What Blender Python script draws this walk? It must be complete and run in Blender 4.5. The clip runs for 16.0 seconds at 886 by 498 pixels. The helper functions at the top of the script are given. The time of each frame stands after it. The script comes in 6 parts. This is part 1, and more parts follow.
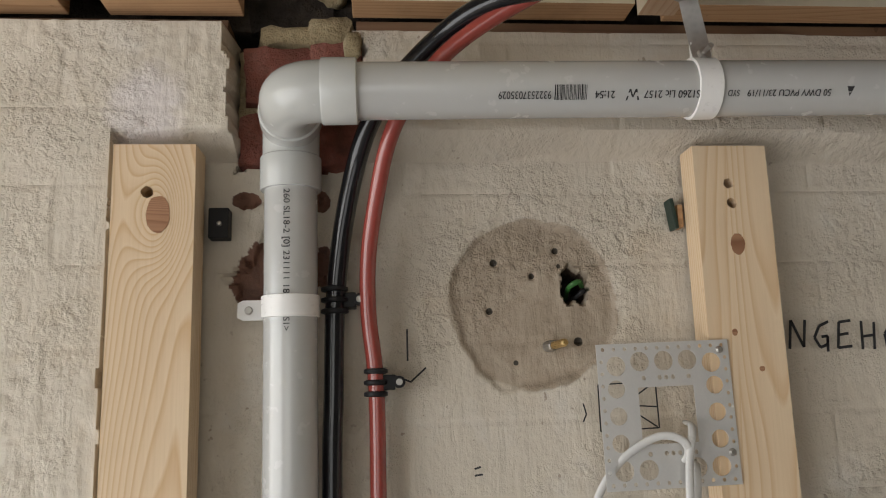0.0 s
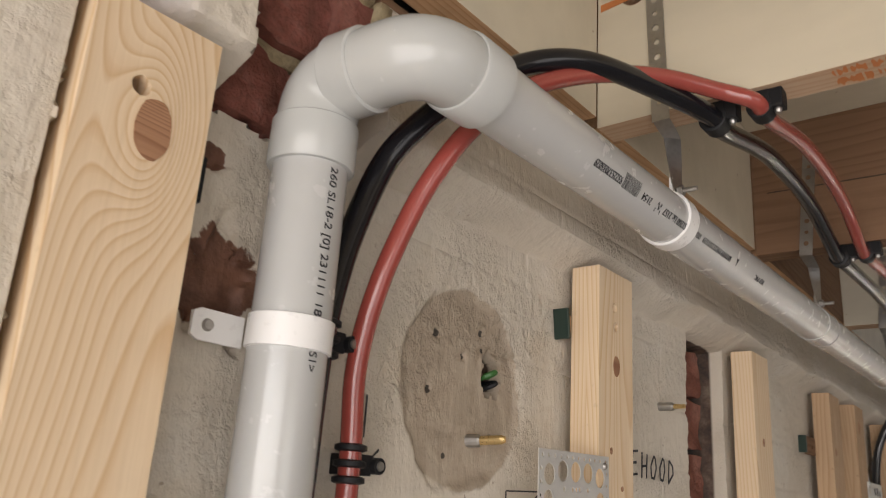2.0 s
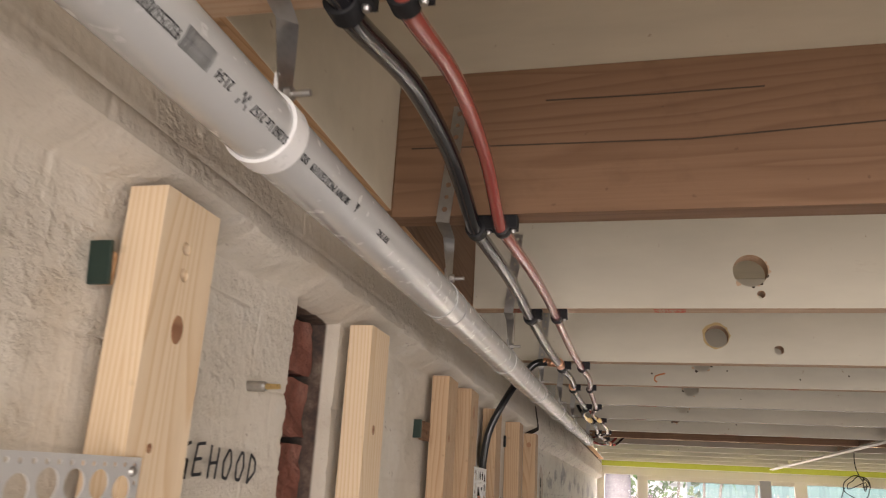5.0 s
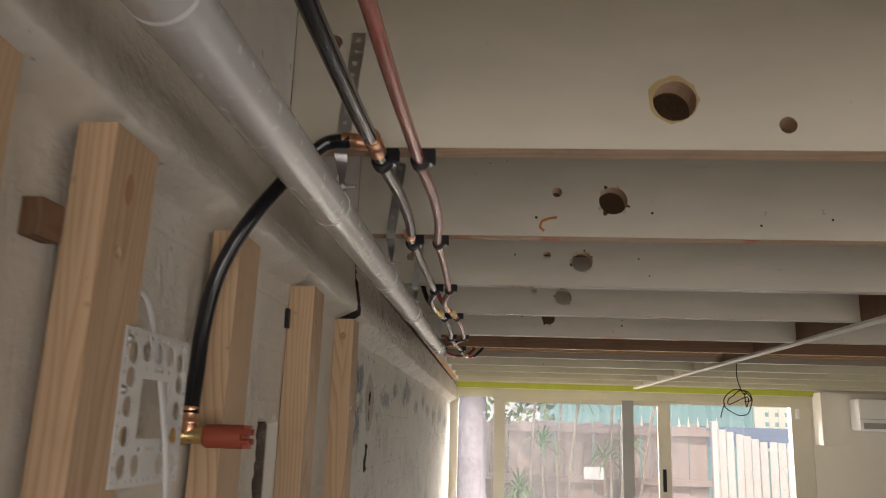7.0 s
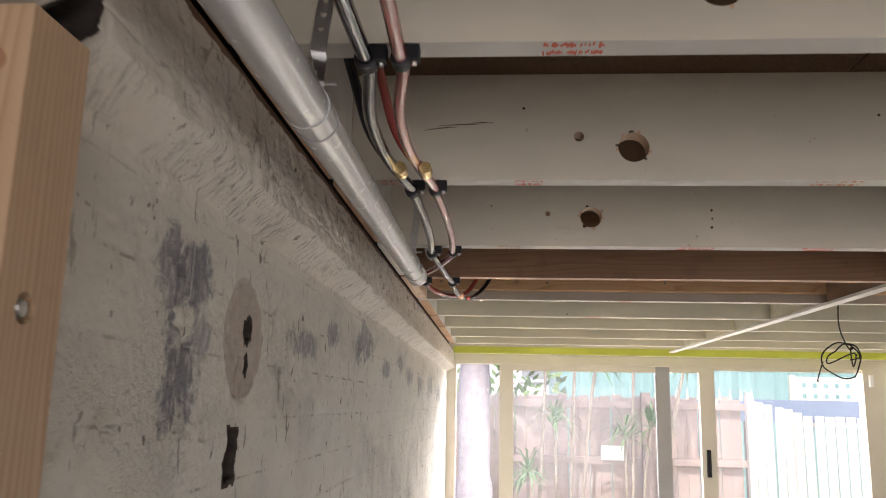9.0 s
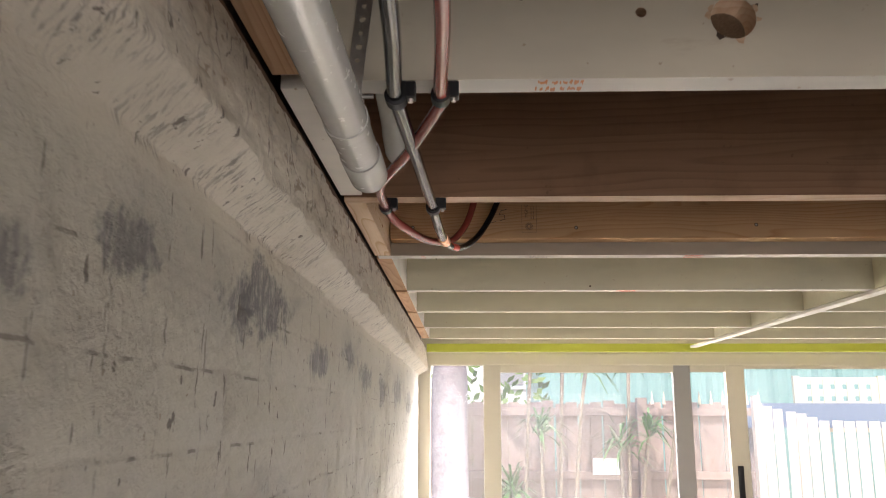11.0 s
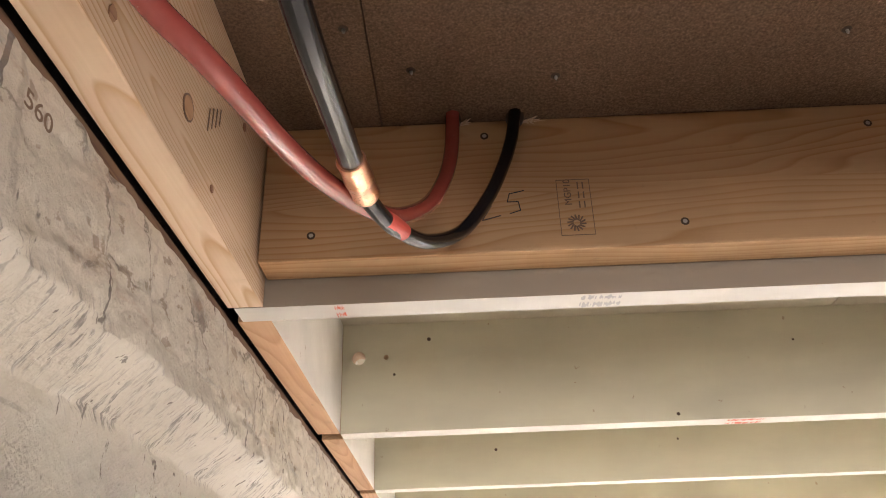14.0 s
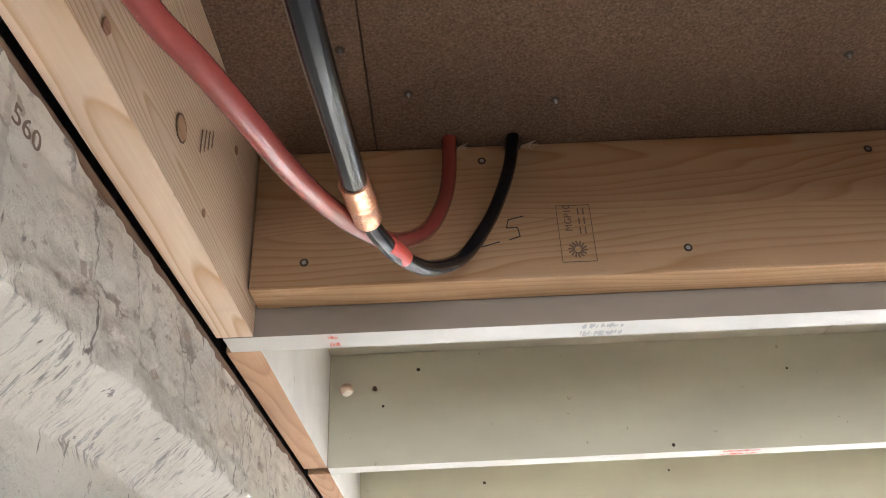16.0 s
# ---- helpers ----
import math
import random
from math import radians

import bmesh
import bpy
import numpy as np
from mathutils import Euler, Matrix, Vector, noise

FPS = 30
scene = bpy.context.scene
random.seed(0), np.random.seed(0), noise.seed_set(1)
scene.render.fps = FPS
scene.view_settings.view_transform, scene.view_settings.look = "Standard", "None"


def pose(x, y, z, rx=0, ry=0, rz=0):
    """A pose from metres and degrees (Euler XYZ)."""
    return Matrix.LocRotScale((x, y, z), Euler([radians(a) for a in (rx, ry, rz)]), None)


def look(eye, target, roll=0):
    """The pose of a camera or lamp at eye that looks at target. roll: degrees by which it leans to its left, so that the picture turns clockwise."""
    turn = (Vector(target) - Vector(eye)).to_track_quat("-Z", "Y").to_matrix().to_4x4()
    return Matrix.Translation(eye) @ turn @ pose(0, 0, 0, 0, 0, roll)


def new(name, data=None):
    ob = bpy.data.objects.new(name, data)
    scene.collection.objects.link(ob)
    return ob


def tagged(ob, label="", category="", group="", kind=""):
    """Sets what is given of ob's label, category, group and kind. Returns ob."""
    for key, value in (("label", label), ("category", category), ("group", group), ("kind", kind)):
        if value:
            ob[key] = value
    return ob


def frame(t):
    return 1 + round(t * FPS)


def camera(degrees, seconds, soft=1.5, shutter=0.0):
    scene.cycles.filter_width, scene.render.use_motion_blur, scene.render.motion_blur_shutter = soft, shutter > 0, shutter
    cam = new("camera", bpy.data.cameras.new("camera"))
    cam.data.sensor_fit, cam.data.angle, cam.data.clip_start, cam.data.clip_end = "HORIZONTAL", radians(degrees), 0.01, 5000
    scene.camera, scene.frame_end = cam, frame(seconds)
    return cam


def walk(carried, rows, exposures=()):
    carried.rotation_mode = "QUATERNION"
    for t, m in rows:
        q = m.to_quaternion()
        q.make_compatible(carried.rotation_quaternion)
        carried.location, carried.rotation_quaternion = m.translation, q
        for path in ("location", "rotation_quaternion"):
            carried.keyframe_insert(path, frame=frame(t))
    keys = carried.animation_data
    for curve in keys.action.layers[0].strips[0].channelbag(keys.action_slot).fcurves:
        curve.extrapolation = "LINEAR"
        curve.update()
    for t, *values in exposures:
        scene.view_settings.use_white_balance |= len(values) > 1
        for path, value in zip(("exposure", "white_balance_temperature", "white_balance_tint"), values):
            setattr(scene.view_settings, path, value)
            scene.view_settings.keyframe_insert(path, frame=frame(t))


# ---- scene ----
cam = camera(58.7, 16.0, soft=1.0, shutter=0.2)
PATH = [
    (0, (0.88, 0.087, 1.746), (-1.08, 0.261, 2.101), -1.7),
    (0.5, (0.97, 0.037, 1.744), (-0.989, 0.276, 2.07), 1.1),
    (1, (0.806, -0.068, 1.688), (-1.051, 0.541, 2.111), 3.3),
    (1.5, (0.608, -0.207, 1.718), (-1.003, 0.868, 2.216), 4.2),
    (2, (0.471, -0.357, 1.736), (-0.744, 1.113, 2.34), 3.9),
    (2.3, (0.408, -0.424, 1.764), (-0.701, 1.124, 2.375), 4.0),
    (2.5, (0.392, -0.443, 1.773), (-0.677, 1.122, 2.412), 4.5),
    (3, (0.377, -0.476, 1.791), (-0.592, 1.136, 2.471), 5.3),
    (3.5, (0.408, -0.482, 1.796), (-0.44, 1.191, 2.49), 5.2),
    (4, (0.437, -0.412, 1.791), (-0.281, 1.334, 2.451), 4.1),
    (4.2, (0.441, -0.366, 1.787), (-0.233, 1.408, 2.418), 4.0),
    (6.3, (0.357, 0.614, 1.767), (0.173, 2.529, 2.314), 1.3),
    (6.5, (0.35, 0.744, 1.761), (0.19, 2.67, 2.277), 1.3),
    (7, (0.381, 1.079, 1.759), (0.249, 3.025, 2.199), 1.8),
    (7.5, (0.408, 1.398, 1.734), (0.306, 3.357, 2.126), 2.8),
    (8, (0.365, 1.769, 1.716), (0.296, 3.731, 2.099), 2.9),
    (8.5, (0.351, 2.108, 1.711), (0.251, 4.069, 2.094), 2.3),
    (9, (0.368, 2.469, 1.736), (0.231, 4.427, 2.123), 1.2),
    (9.5, (0.342, 2.769, 1.719), (0.228, 4.725, 2.119), 0.4),
    (9.7, (0.321, 2.888, 1.724), (0.209, 4.845, 2.121), 0.3),
    (11.8, (0.273, 4.043, 1.748), (0.264, 5.99, 2.202), -0.5),
    (12, (0.272, 4.141, 1.748), (0.268, 6.08, 2.24), -0.7),
    (12.5, (0.317, 4.47, 1.747), (0.298, 6.373, 2.363), -0.7),
    (13, (0.331, 4.704, 1.783), (0.302, 6.559, 2.532), -1.1),
    (13.5, (0.303, 4.83, 1.801), (0.287, 6.637, 2.656), -1.7),
    (14, (0.307, 4.881, 1.797), (0.276, 6.661, 2.709), -2.0),
    (14.5, (0.309, 4.903, 1.798), (0.268, 6.665, 2.744), -2.2),
    (15, (0.291, 4.9, 1.807), (0.287, 6.656, 2.763), -2.6),
    (15.5, (0.297, 4.912, 1.806), (0.3, 6.66, 2.778), -2.5),
    (16, (0.285, 4.906, 1.808), (0.311, 6.652, 2.784), -2.9),
]
EXPOSURES = [(0, 0.62, 6600, 10), (0.5, 0.74, 6600, 10), (1.5, 0.88, 6850, 14), (2.5, 0.72, 6950, 16), (3.5, 0.75, 7100, 19), (4.2, 1.05, 7150, 19), (6.5, 1.05, 6900, 16), (7, 0.66, 6900, 15), (7.5, 0.72, 6850, 16), (8, 0.7, 6850, 18), (8.5, 1.05, 6700, 18), (9.5, 1.3, 6550, 17), (12, 1.2, 6900, 18), (12.5, 1.27, 6900, 20), (13, 1.7, 7100, 22), (13.5, 2.05, 7400, 25), (14, 2.15, 6800, 20), (14.5, 2.3, 6250, 17), (15, 2.3, 5950, 17), (16, 2.25, 5850, 13)]
walk(cam, [(t, look(e, g, r)) for t, e, g, r in PATH], EXPOSURES)

# ---- world and light ----
world = bpy.data.worlds.new("sky")
scene.world = world
world.use_nodes = True
wt = world.node_tree
sky = wt.nodes.new("ShaderNodeTexSky")
sky.sky_type, sky.sun_disc = "NISHITA", False
sky.sun_elevation, sky.sun_rotation = radians(55), radians(195)
wt.links.new(sky.outputs[0], wt.nodes["Background"].inputs[0])
wt.nodes["Background"].inputs[1].default_value = 0.13


def lamp(name, kind, m, energy, color, **more):
    data = bpy.data.lights.new(name, kind)
    data.energy, data.color = energy, color
    if "size" in more:
        data.shape, data.size, data.size_y = "RECTANGLE", more["size"], more["size_y"]
    if "angle" in more:
        data.angle = radians(more["angle"])
    ob = new(name, data)
    ob.matrix_world = m
    return ob


lamp("sun", "SUN", look((0, 0, 0), (0.12, 0.56, -0.82)), 2.2, (1, 0.96, 0.9), angle=0.5)
# added fill lamps in assumed, unseen openings behind the walker and to the east
lamp("south_opening_light", "AREA", look((1.75, -1.98, 1.15), (1.6, 1.0, 1.5)), 48, (0.97, 0.98, 1.0), size=3.2, size_y=2.0)
lamp("east_opening_light", "AREA", look((5.15, -0.55, 1.15), (0.4, -0.5, 1.6)), 13, (0.97, 0.98, 1.0), size=2.4, size_y=2.0)
# added lamp above the eaves, out of view beyond the glazed doors, boosting skylight
lamp("north_sky_light", "AREA", look((1.7, 10.2, 3.4), (1.3, 5.0, 0.7)), 850, (0.97, 0.985, 1.0), size=5.0, size_y=2.2)


# ---- materials ----
class Nodes:
    def __init__(self, name):
        self.mat = bpy.data.materials.new(name)
        self.mat.use_nodes = True
        self.tree = self.mat.node_tree
        self.bsdf = self.tree.nodes["Principled BSDF"]
        self.coord = self.tree.nodes.new("ShaderNodeTexCoord").outputs["Object"]

    def add(self, kind, **inputs):
        n = self.tree.nodes.new(kind)
        for key, value in inputs.items():
            self.put(n.inputs[key.replace("_", " ")], value)
        return n

    def put(self, socket, value):
        if isinstance(value, bpy.types.NodeSocket):
            self.tree.links.new(value, socket)
        else:
            socket.default_value = value

    def mapped(self, scale, shift=None):
        n = self.add("ShaderNodeMapping", Vector=self.coord, Scale=scale)
        if shift is not None:
            self.put(n.inputs["Location"], shift)
        return n.outputs[0]

    def noise(self, vector, scale, detail=4.0, rough=0.55, distortion=0.0):
        return self.add("ShaderNodeTexNoise", Vector=vector, Scale=scale, Detail=detail, Roughness=rough, Distortion=distortion).outputs[0]

    def ramp(self, fac, *stops):
        n = self.tree.nodes.new("ShaderNodeValToRGB")
        self.put(n.inputs[0], fac)
        els = n.color_ramp.elements
        while len(els) < len(stops):
            els.new(0.5)
        for e, (p, c) in zip(els, stops):
            e.position = p
            e.color = (*c, 1) if not isinstance(c, (int, float)) else (c, c, c, 1)
        return n.outputs[0]

    def mix(self, fac, a, b, mode="MIX"):
        n = self.tree.nodes.new("ShaderNodeMix")
        n.data_type, n.blend_type = "RGBA", mode
        self.put(n.inputs[0], fac)
        self.put(n.inputs[6], a if isinstance(a, bpy.types.NodeSocket) else (*a, 1))
        self.put(n.inputs[7], b if isinstance(b, bpy.types.NodeSocket) else (*b, 1))
        return n.outputs[2]

    def math(self, op, a, b=0.0):
        n = self.tree.nodes.new("ShaderNodeMath")
        n.operation = op
        self.put(n.inputs[0], a)
        self.put(n.inputs[1], b)
        return n.outputs[0]

    def shift(self):
        info = self.tree.nodes.new("ShaderNodeObjectInfo").outputs["Random"]
        return self.add("ShaderNodeCombineXYZ", X=self.math("MULTIPLY", info, 7.3), Y=self.math("MULTIPLY", info, 3.1), Z=self.math("MULTIPLY", info, 5.7)).outputs[0]

    def done(self, color, rough=0.6, bump=None, strength=0.3, distance=0.003, metal=0.0, spec=0.5):
        b = self.bsdf
        self.put(b.inputs["Base Color"], color if isinstance(color, bpy.types.NodeSocket) else (*color, 1))
        self.put(b.inputs["Roughness"], rough)
        self.put(b.inputs["Metallic"], metal)
        self.put(b.inputs["Specular IOR Level"], spec)
        if bump is not None:
            self.put(b.inputs["Normal"], self.add("ShaderNodeBump", Height=bump, Strength=strength, Distance=distance).outputs[0])
        return self.mat


def plain(name, color, rough=0.5, metal=0.0, vary=0.12, scale=9.0, bump=0.1, spec=0.5):
    n = Nodes(name)
    big, fine = n.noise(n.coord, scale, 3), n.noise(n.coord, scale * 14, 4)
    dark = tuple(c * (1 - vary) for c in color)
    lite = tuple(min(1, c * (1 + vary)) for c in color)
    return n.done(n.mix(n.math("MULTIPLY", n.math("ADD", big, fine), 0.5), dark, lite), n.ramp(fine, (0.2, max(0, rough - 0.08)), (0.8, min(1, rough + 0.1))), fine, bump, 0.001, metal, spec)


PEELED = ((2.83, 1.825, 0.022, 0.032), (2.862, 1.86, 0.018, 0.014), (2.80, 1.745, 0.012, 0.03), (2.775, 1.93, 0.012, 0.014))


def wall_paint():
    """Old cream paint over brick: brush strokes, lumps, stains, cement patches, chips down to the brick, grey scuffs further along."""
    n = Nodes("cream_masonry_paint")
    sep = n.tree.nodes.new("ShaderNodeSeparateXYZ")
    n.put(sep.inputs[0], n.coord)
    stroke = n.noise(n.mapped((70, 70, 8)), 1.0, 5, 0.6)
    slant = n.noise(n.mapped((25, 20, 24)), 1.0, 7, 0.68, 0.9)
    drag = n.noise(n.mapped((30, 44, 13)), 1.0, 4, 0.6, 1.5)
    big = n.noise(n.coord, 2.3, 4, 0.6)
    mid = n.noise(n.coord, 9.0, 6, 0.66)
    fine = n.noise(n.coord, 170, 3)
    color = n.ramp(big, (0.3, (0.51, 0.45, 0.365)), (0.52, (0.60, 0.54, 0.45)), (0.7, (0.64, 0.58, 0.49)))
    color = n.mix(n.ramp(mid, (0.56, 0.0), (0.70, 0.6)), color, (0.66, 0.625, 0.565))
    color = n.mix(n.ramp(mid, (0.30, 0.35), (0.43, 0.0)), color, (0.50, 0.40, 0.28))
    color = n.mix(n.ramp(slant, (0.62, 0.0), (0.74, 0.35)), color, (0.36, 0.29, 0.21))
    # grey scuffed skim along the far half of the wall
    far = n.ramp(n.math("DIVIDE", sep.outputs["Y"], 10.0), (0.285, 0.0), (0.335, 1.0))
    scuff = n.ramp(n.noise(n.mapped((2.0, 2.3, 4.4), (0.3, 0.2, 0.4)), 1.0, 6, 0.64, 0.3), (0.53, 0.0), (0.64, 1.0))
    lower = n.ramp(n.math("SUBTRACT", sep.outputs["Z"], 1.5), (0.44, 1.0), (0.49, 0.12))
    scuff = n.math("MULTIPLY", n.math("MULTIPLY", scuff, lower), 0.3)
    color = n.mix(n.math("MULTIPLY", far, n.ramp(lower, (0.1, 0.2), (0.9, 0.85))), color, (0.48, 0.455, 0.385))
    color = n.mix(n.math("MULTIPLY", n.math("MULTIPLY", far, scuff), n.ramp(slant, (0.3, 0.5), (0.55, 1.0))), color, (0.135, 0.13, 0.135))
    gouge = n.ramp(n.noise(n.mapped((50, 52, 11)), 1.0, 4, 0.6), (0.655, 0.0), (0.675, 0.9))
    color = n.mix(n.math("MULTIPLY", far, gouge), color, (0.14, 0.115, 0.095))
    # hacked slope and open brick joints of the corbel further along
    hatch = n.noise(n.add("ShaderNodeMapping", Vector=n.add("ShaderNodeMapping", Vector=n.coord, Rotation=(0.75, 0, 0)).outputs[0], Scale=(30, 30, 240)).outputs[0], 1.0, 5, 0.68, 0.6)
    slope = n.ramp(n.math("SUBTRACT", n.math("ADD", sep.outputs["Z"], n.math("MULTIPLY", mid, 0.03)), 1.5), (0.498, 0.0), (0.506, 1.0), (0.54, 1.0), (0.56, 0.0))
    color = n.mix(n.math("MULTIPLY", n.math("MULTIPLY", far, slope), n.math("MULTIPLY", n.ramp(hatch, (0.515, 0.0), (0.60, 0.9)), n.ramp(n.noise(n.coord, 7.0, 4), (0.41, 0.0), (0.55, 1.0)))), color, (0.19, 0.17, 0.15))
    bed = n.math("ABSOLUTE", n.math("SUBTRACT", n.math("FRACT", n.math("ADD", n.math("DIVIDE", n.math("ADD", sep.outputs["Z"], 0.012), 0.0862), n.math("MULTIPLY", mid, 0.10))), 0.5))
    perp = n.math("ABSOLUTE", n.math("SUBTRACT", n.math("FRACT", n.math("ADD", n.math("DIVIDE", sep.outputs["Y"], 0.1225), n.math("MULTIPLY", mid, 0.16))), 0.5))
    lines = n.math("MAXIMUM", n.ramp(bed, (0.470, 0.0), (0.485, 1.0)), n.ramp(perp, (0.478, 0.0), (0.488, 1.0)))
    lines = n.math("MULTIPLY", lines, n.ramp(n.noise(n.mapped((9, 11, 13)), 1.0, 5, 0.7), (0.52, 0.0), (0.60, 0.75)))
    color = n.mix(n.math("MULTIPLY", n.math("MULTIPLY", far, lower), lines), color, (0.16, 0.135, 0.11))
    upper = n.ramp(n.math("SUBTRACT", sep.outputs["Z"], 1.5), (0.545, 0.0), (0.555, 1.0))
    gap = n.math("ABSOLUTE", n.math("SUBTRACT", n.math("FRACT", n.math("ADD", n.math("MULTIPLY", sep.outputs["Y"], 8.4), n.math("MULTIPLY", mid, 0.35))), 0.5))
    gap = n.math("MULTIPLY", n.ramp(gap, (0.022, 1.0), (0.045, 0.0)), n.ramp(n.noise(n.coord, 17, 4, 0.7), (0.44, 0.0), (0.54, 1.0)))
    color = n.mix(n.math("MULTIPLY", n.math("MULTIPLY", far, upper), n.math("MULTIPLY", gap, 0.35)), color, (0.19, 0.145, 0.115))
    # cracks, brown chips and grey smears on the hacked head course
    bent = n.add("ShaderNodeVectorMath")
    n.put(bent.inputs[0], n.coord)
    n.put(bent.inputs[1], n.add("ShaderNodeCombineXYZ", Y=n.math("MULTIPLY", mid, 0.10), Z=n.math("MULTIPLY", slant, 0.05)).outputs[0])
    cell = n.tree.nodes.new("ShaderNodeTexVoronoi")
    cell.feature = "DISTANCE_TO_EDGE"
    n.put(cell.inputs["Vector"], bent.outputs[0])
    n.put(cell.inputs["Scale"], 11.0)
    crack = n.math("MULTIPLY", n.ramp(cell.outputs["Distance"], (0.006, 1.0), (0.030, 0.0)), n.ramp(n.noise(n.coord, 8.0, 4, 0.6), (0.44, 0.0), (0.56, 0.8)))
    color = n.mix(n.math("MULTIPLY", n.math("MULTIPLY", far, upper), crack), color, (0.15, 0.115, 0.09))
    chipped = n.ramp(n.noise(n.mapped((34, 30, 44)), 1.0, 5, 0.6), (0.60, 0.0), (0.64, 0.75))
    color = n.mix(n.math("MULTIPLY", n.math("MULTIPLY", far, upper), chipped), color, (0.27, 0.20, 0.145))
    smear = n.ramp(n.noise(n.add("ShaderNodeMapping", Vector=n.coord, Rotation=(0.5, 0, 0), Scale=(12, 9, 22)).outputs[0], 1.0, 6, 0.7), (0.58, 0.0), (0.68, 0.6))
    color = n.mix(n.math("MULTIPLY", n.math("MULTIPLY", far, upper), smear), color, (0.25, 0.245, 0.24))
    # small dark pits
    pit = n.ramp(n.noise(n.mapped((40, 36, 30)), 1.0, 3, 0.5), (0.70, 0.0), (0.725, 0.9))
    color = n.mix(n.math("MULTIPLY", far, pit), color, (0.12, 0.095, 0.08))
    rust = n.math("MULTIPLY", upper, n.ramp(n.noise(n.mapped((9, 7, 24)), 1.0, 6, 0.75), (0.56, 0.0), (0.68, 0.4)))
    color = n.mix(n.math("MULTIPLY", far, rust), color, (0.33, 0.21, 0.14))
    speck = n.ramp(n.noise(n.coord, 95, 2), (0.69, 0.0), (0.73, 0.6))
    color = n.mix(n.math("MULTIPLY", speck, n.ramp(mid, (0.45, 0.0), (0.6, 1.0))), color, (0.20, 0.13, 0.085))

    def around(cy, cz, ry, rz, ragged, inner, outer):
        """1 inside an oval with a ragged edge."""
        a = n.math("DIVIDE", n.math("SUBTRACT", sep.outputs["Y"], cy), ry)
        b = n.math("DIVIDE", n.math("SUBTRACT", sep.outputs["Z"], cz), rz)
        d = n.math("SQRT", n.math("ADD", n.math("MULTIPLY", a, a), n.math("MULTIPLY", b, b)))
        d = n.math("ADD", d, n.math("MULTIPLY", n.math("SUBTRACT", mid, 0.5), ragged))
        d = n.math("ADD", d, n.math("MULTIPLY", n.math("SUBTRACT", slant, 0.5), ragged))
        return n.ramp(n.math("MULTIPLY", d, 0.5), (inner * 0.5, 1.0), (outer * 0.5, 0.0))

    # graphite-grey rubbed patches with upright streaks
    streak = n.ramp(n.noise(n.mapped((60, 75, 22)), 1.0, 7, 0.78), (0.36, 0.12), (0.52, 1.0))
    for cy, cz, ry, rz, much in ((3.425, 1.882, 0.062, 0.055, 1.0), (3.35, 1.89, 0.045, 0.05, 0.8), (3.40, 1.745, 0.055, 0.075, 1.0), (3.47, 1.815, 0.03, 0.03, 0.7), (4.04, 1.85, 0.10, 0.030, 0.8), (4.32, 1.89, 0.06, 0.03, 0.8), (4.65, 1.885, 0.09, 0.035, 0.8), (4.80, 1.91, 0.12, 0.055, 0.9), (5.25, 1.85, 0.11, 0.036, 0.8), (5.65, 1.895, 0.12, 0.034, 0.7), (6.0, 1.85, 0.13, 0.04, 0.7), (6.5, 1.83, 0.16, 0.05, 0.7), (7.1, 1.84, 0.2, 0.05, 0.6), (7.8, 1.80, 0.2, 0.05, 0.6)):
        spot = n.math("MULTIPLY", around(cy, cz, ry, rz, 2.4, 0.72, 1.12), streak)
        color = n.mix(n.math("MULTIPLY", spot, much), color, (0.135, 0.13, 0.14))
    # peeled spots of bare white filler
    for cy, cz, ry, rz in PEELED:
        color = n.mix(n.math("MULTIPLY", around(cy, cz, ry, rz, 1.6, 0.7, 0.95), 0.7), color, (0.66, 0.65, 0.61))
    cement = n.ramp(slant, (0.3, (0.29, 0.235, 0.175)), (0.5, (0.385, 0.315, 0.24)), (0.7, (0.44, 0.37, 0.29)))
    color = n.mix(around(0.268, 1.842, 0.099, 0.101, 0.16, 0.965, 1.0), color, cement)
    color = n.mix(around(3.652, 1.829, 0.094, 0.094, 0.10, 0.965, 1.0), color, n.mix(0.6, cement, (0.33, 0.28, 0.24)))
    chip = n.ramp(slant, (0.35, (0.10, 0.045, 0.028)), (0.6, (0.21, 0.10, 0.065)))
    for cy, cz, ry, rz in ((-0.055, 1.965, 0.017, 0.010), (-0.036, 1.874, 0.036, 0.036), (0.034, 1.885, 0.016, 0.026), (0.028, 1.962, 0.009, 0.012)):
        color = n.mix(around(cy, cz, ry, rz, 1.3, 0.95, 1.02), color, chip)
    # dark dots painted over the small drilled pits as their inner shade
    for cy, cz, r in ((0.224, 1.890, 0.0042), (0.297, 1.903, 0.004), (0.217, 1.834, 0.004), (0.268, 1.874, 0.0036), (0.318, 1.797, 0.0055), (0.245, 1.775, 0.003), (0.30, 1.885, 0.0025)):
        color = n.mix(around(cy, cz, r, r, 0.5, 0.85, 1.05), color, (0.05, 0.04, 0.03))
    # efflorescence
    color = n.mix(n.math("MULTIPLY", around(-0.155, 2.055, 0.045, 0.05, 1.2, 0.5, 1.1), 0.7), color, (0.68, 0.63, 0.63))
    # paint lies on the face alone: broken openings show mortar and brick, darkened as shade
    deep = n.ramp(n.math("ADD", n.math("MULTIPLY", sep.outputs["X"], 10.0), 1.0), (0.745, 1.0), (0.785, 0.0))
    shaded_rubble = n.ramp(n.noise(n.coord, 30, 5, 0.7), (0.3, (0.022, 0.016, 0.013)), (0.5, (0.075, 0.045, 0.032)), (0.68, (0.16, 0.12, 0.085)))
    color = n.mix(deep, color, shaded_rubble)
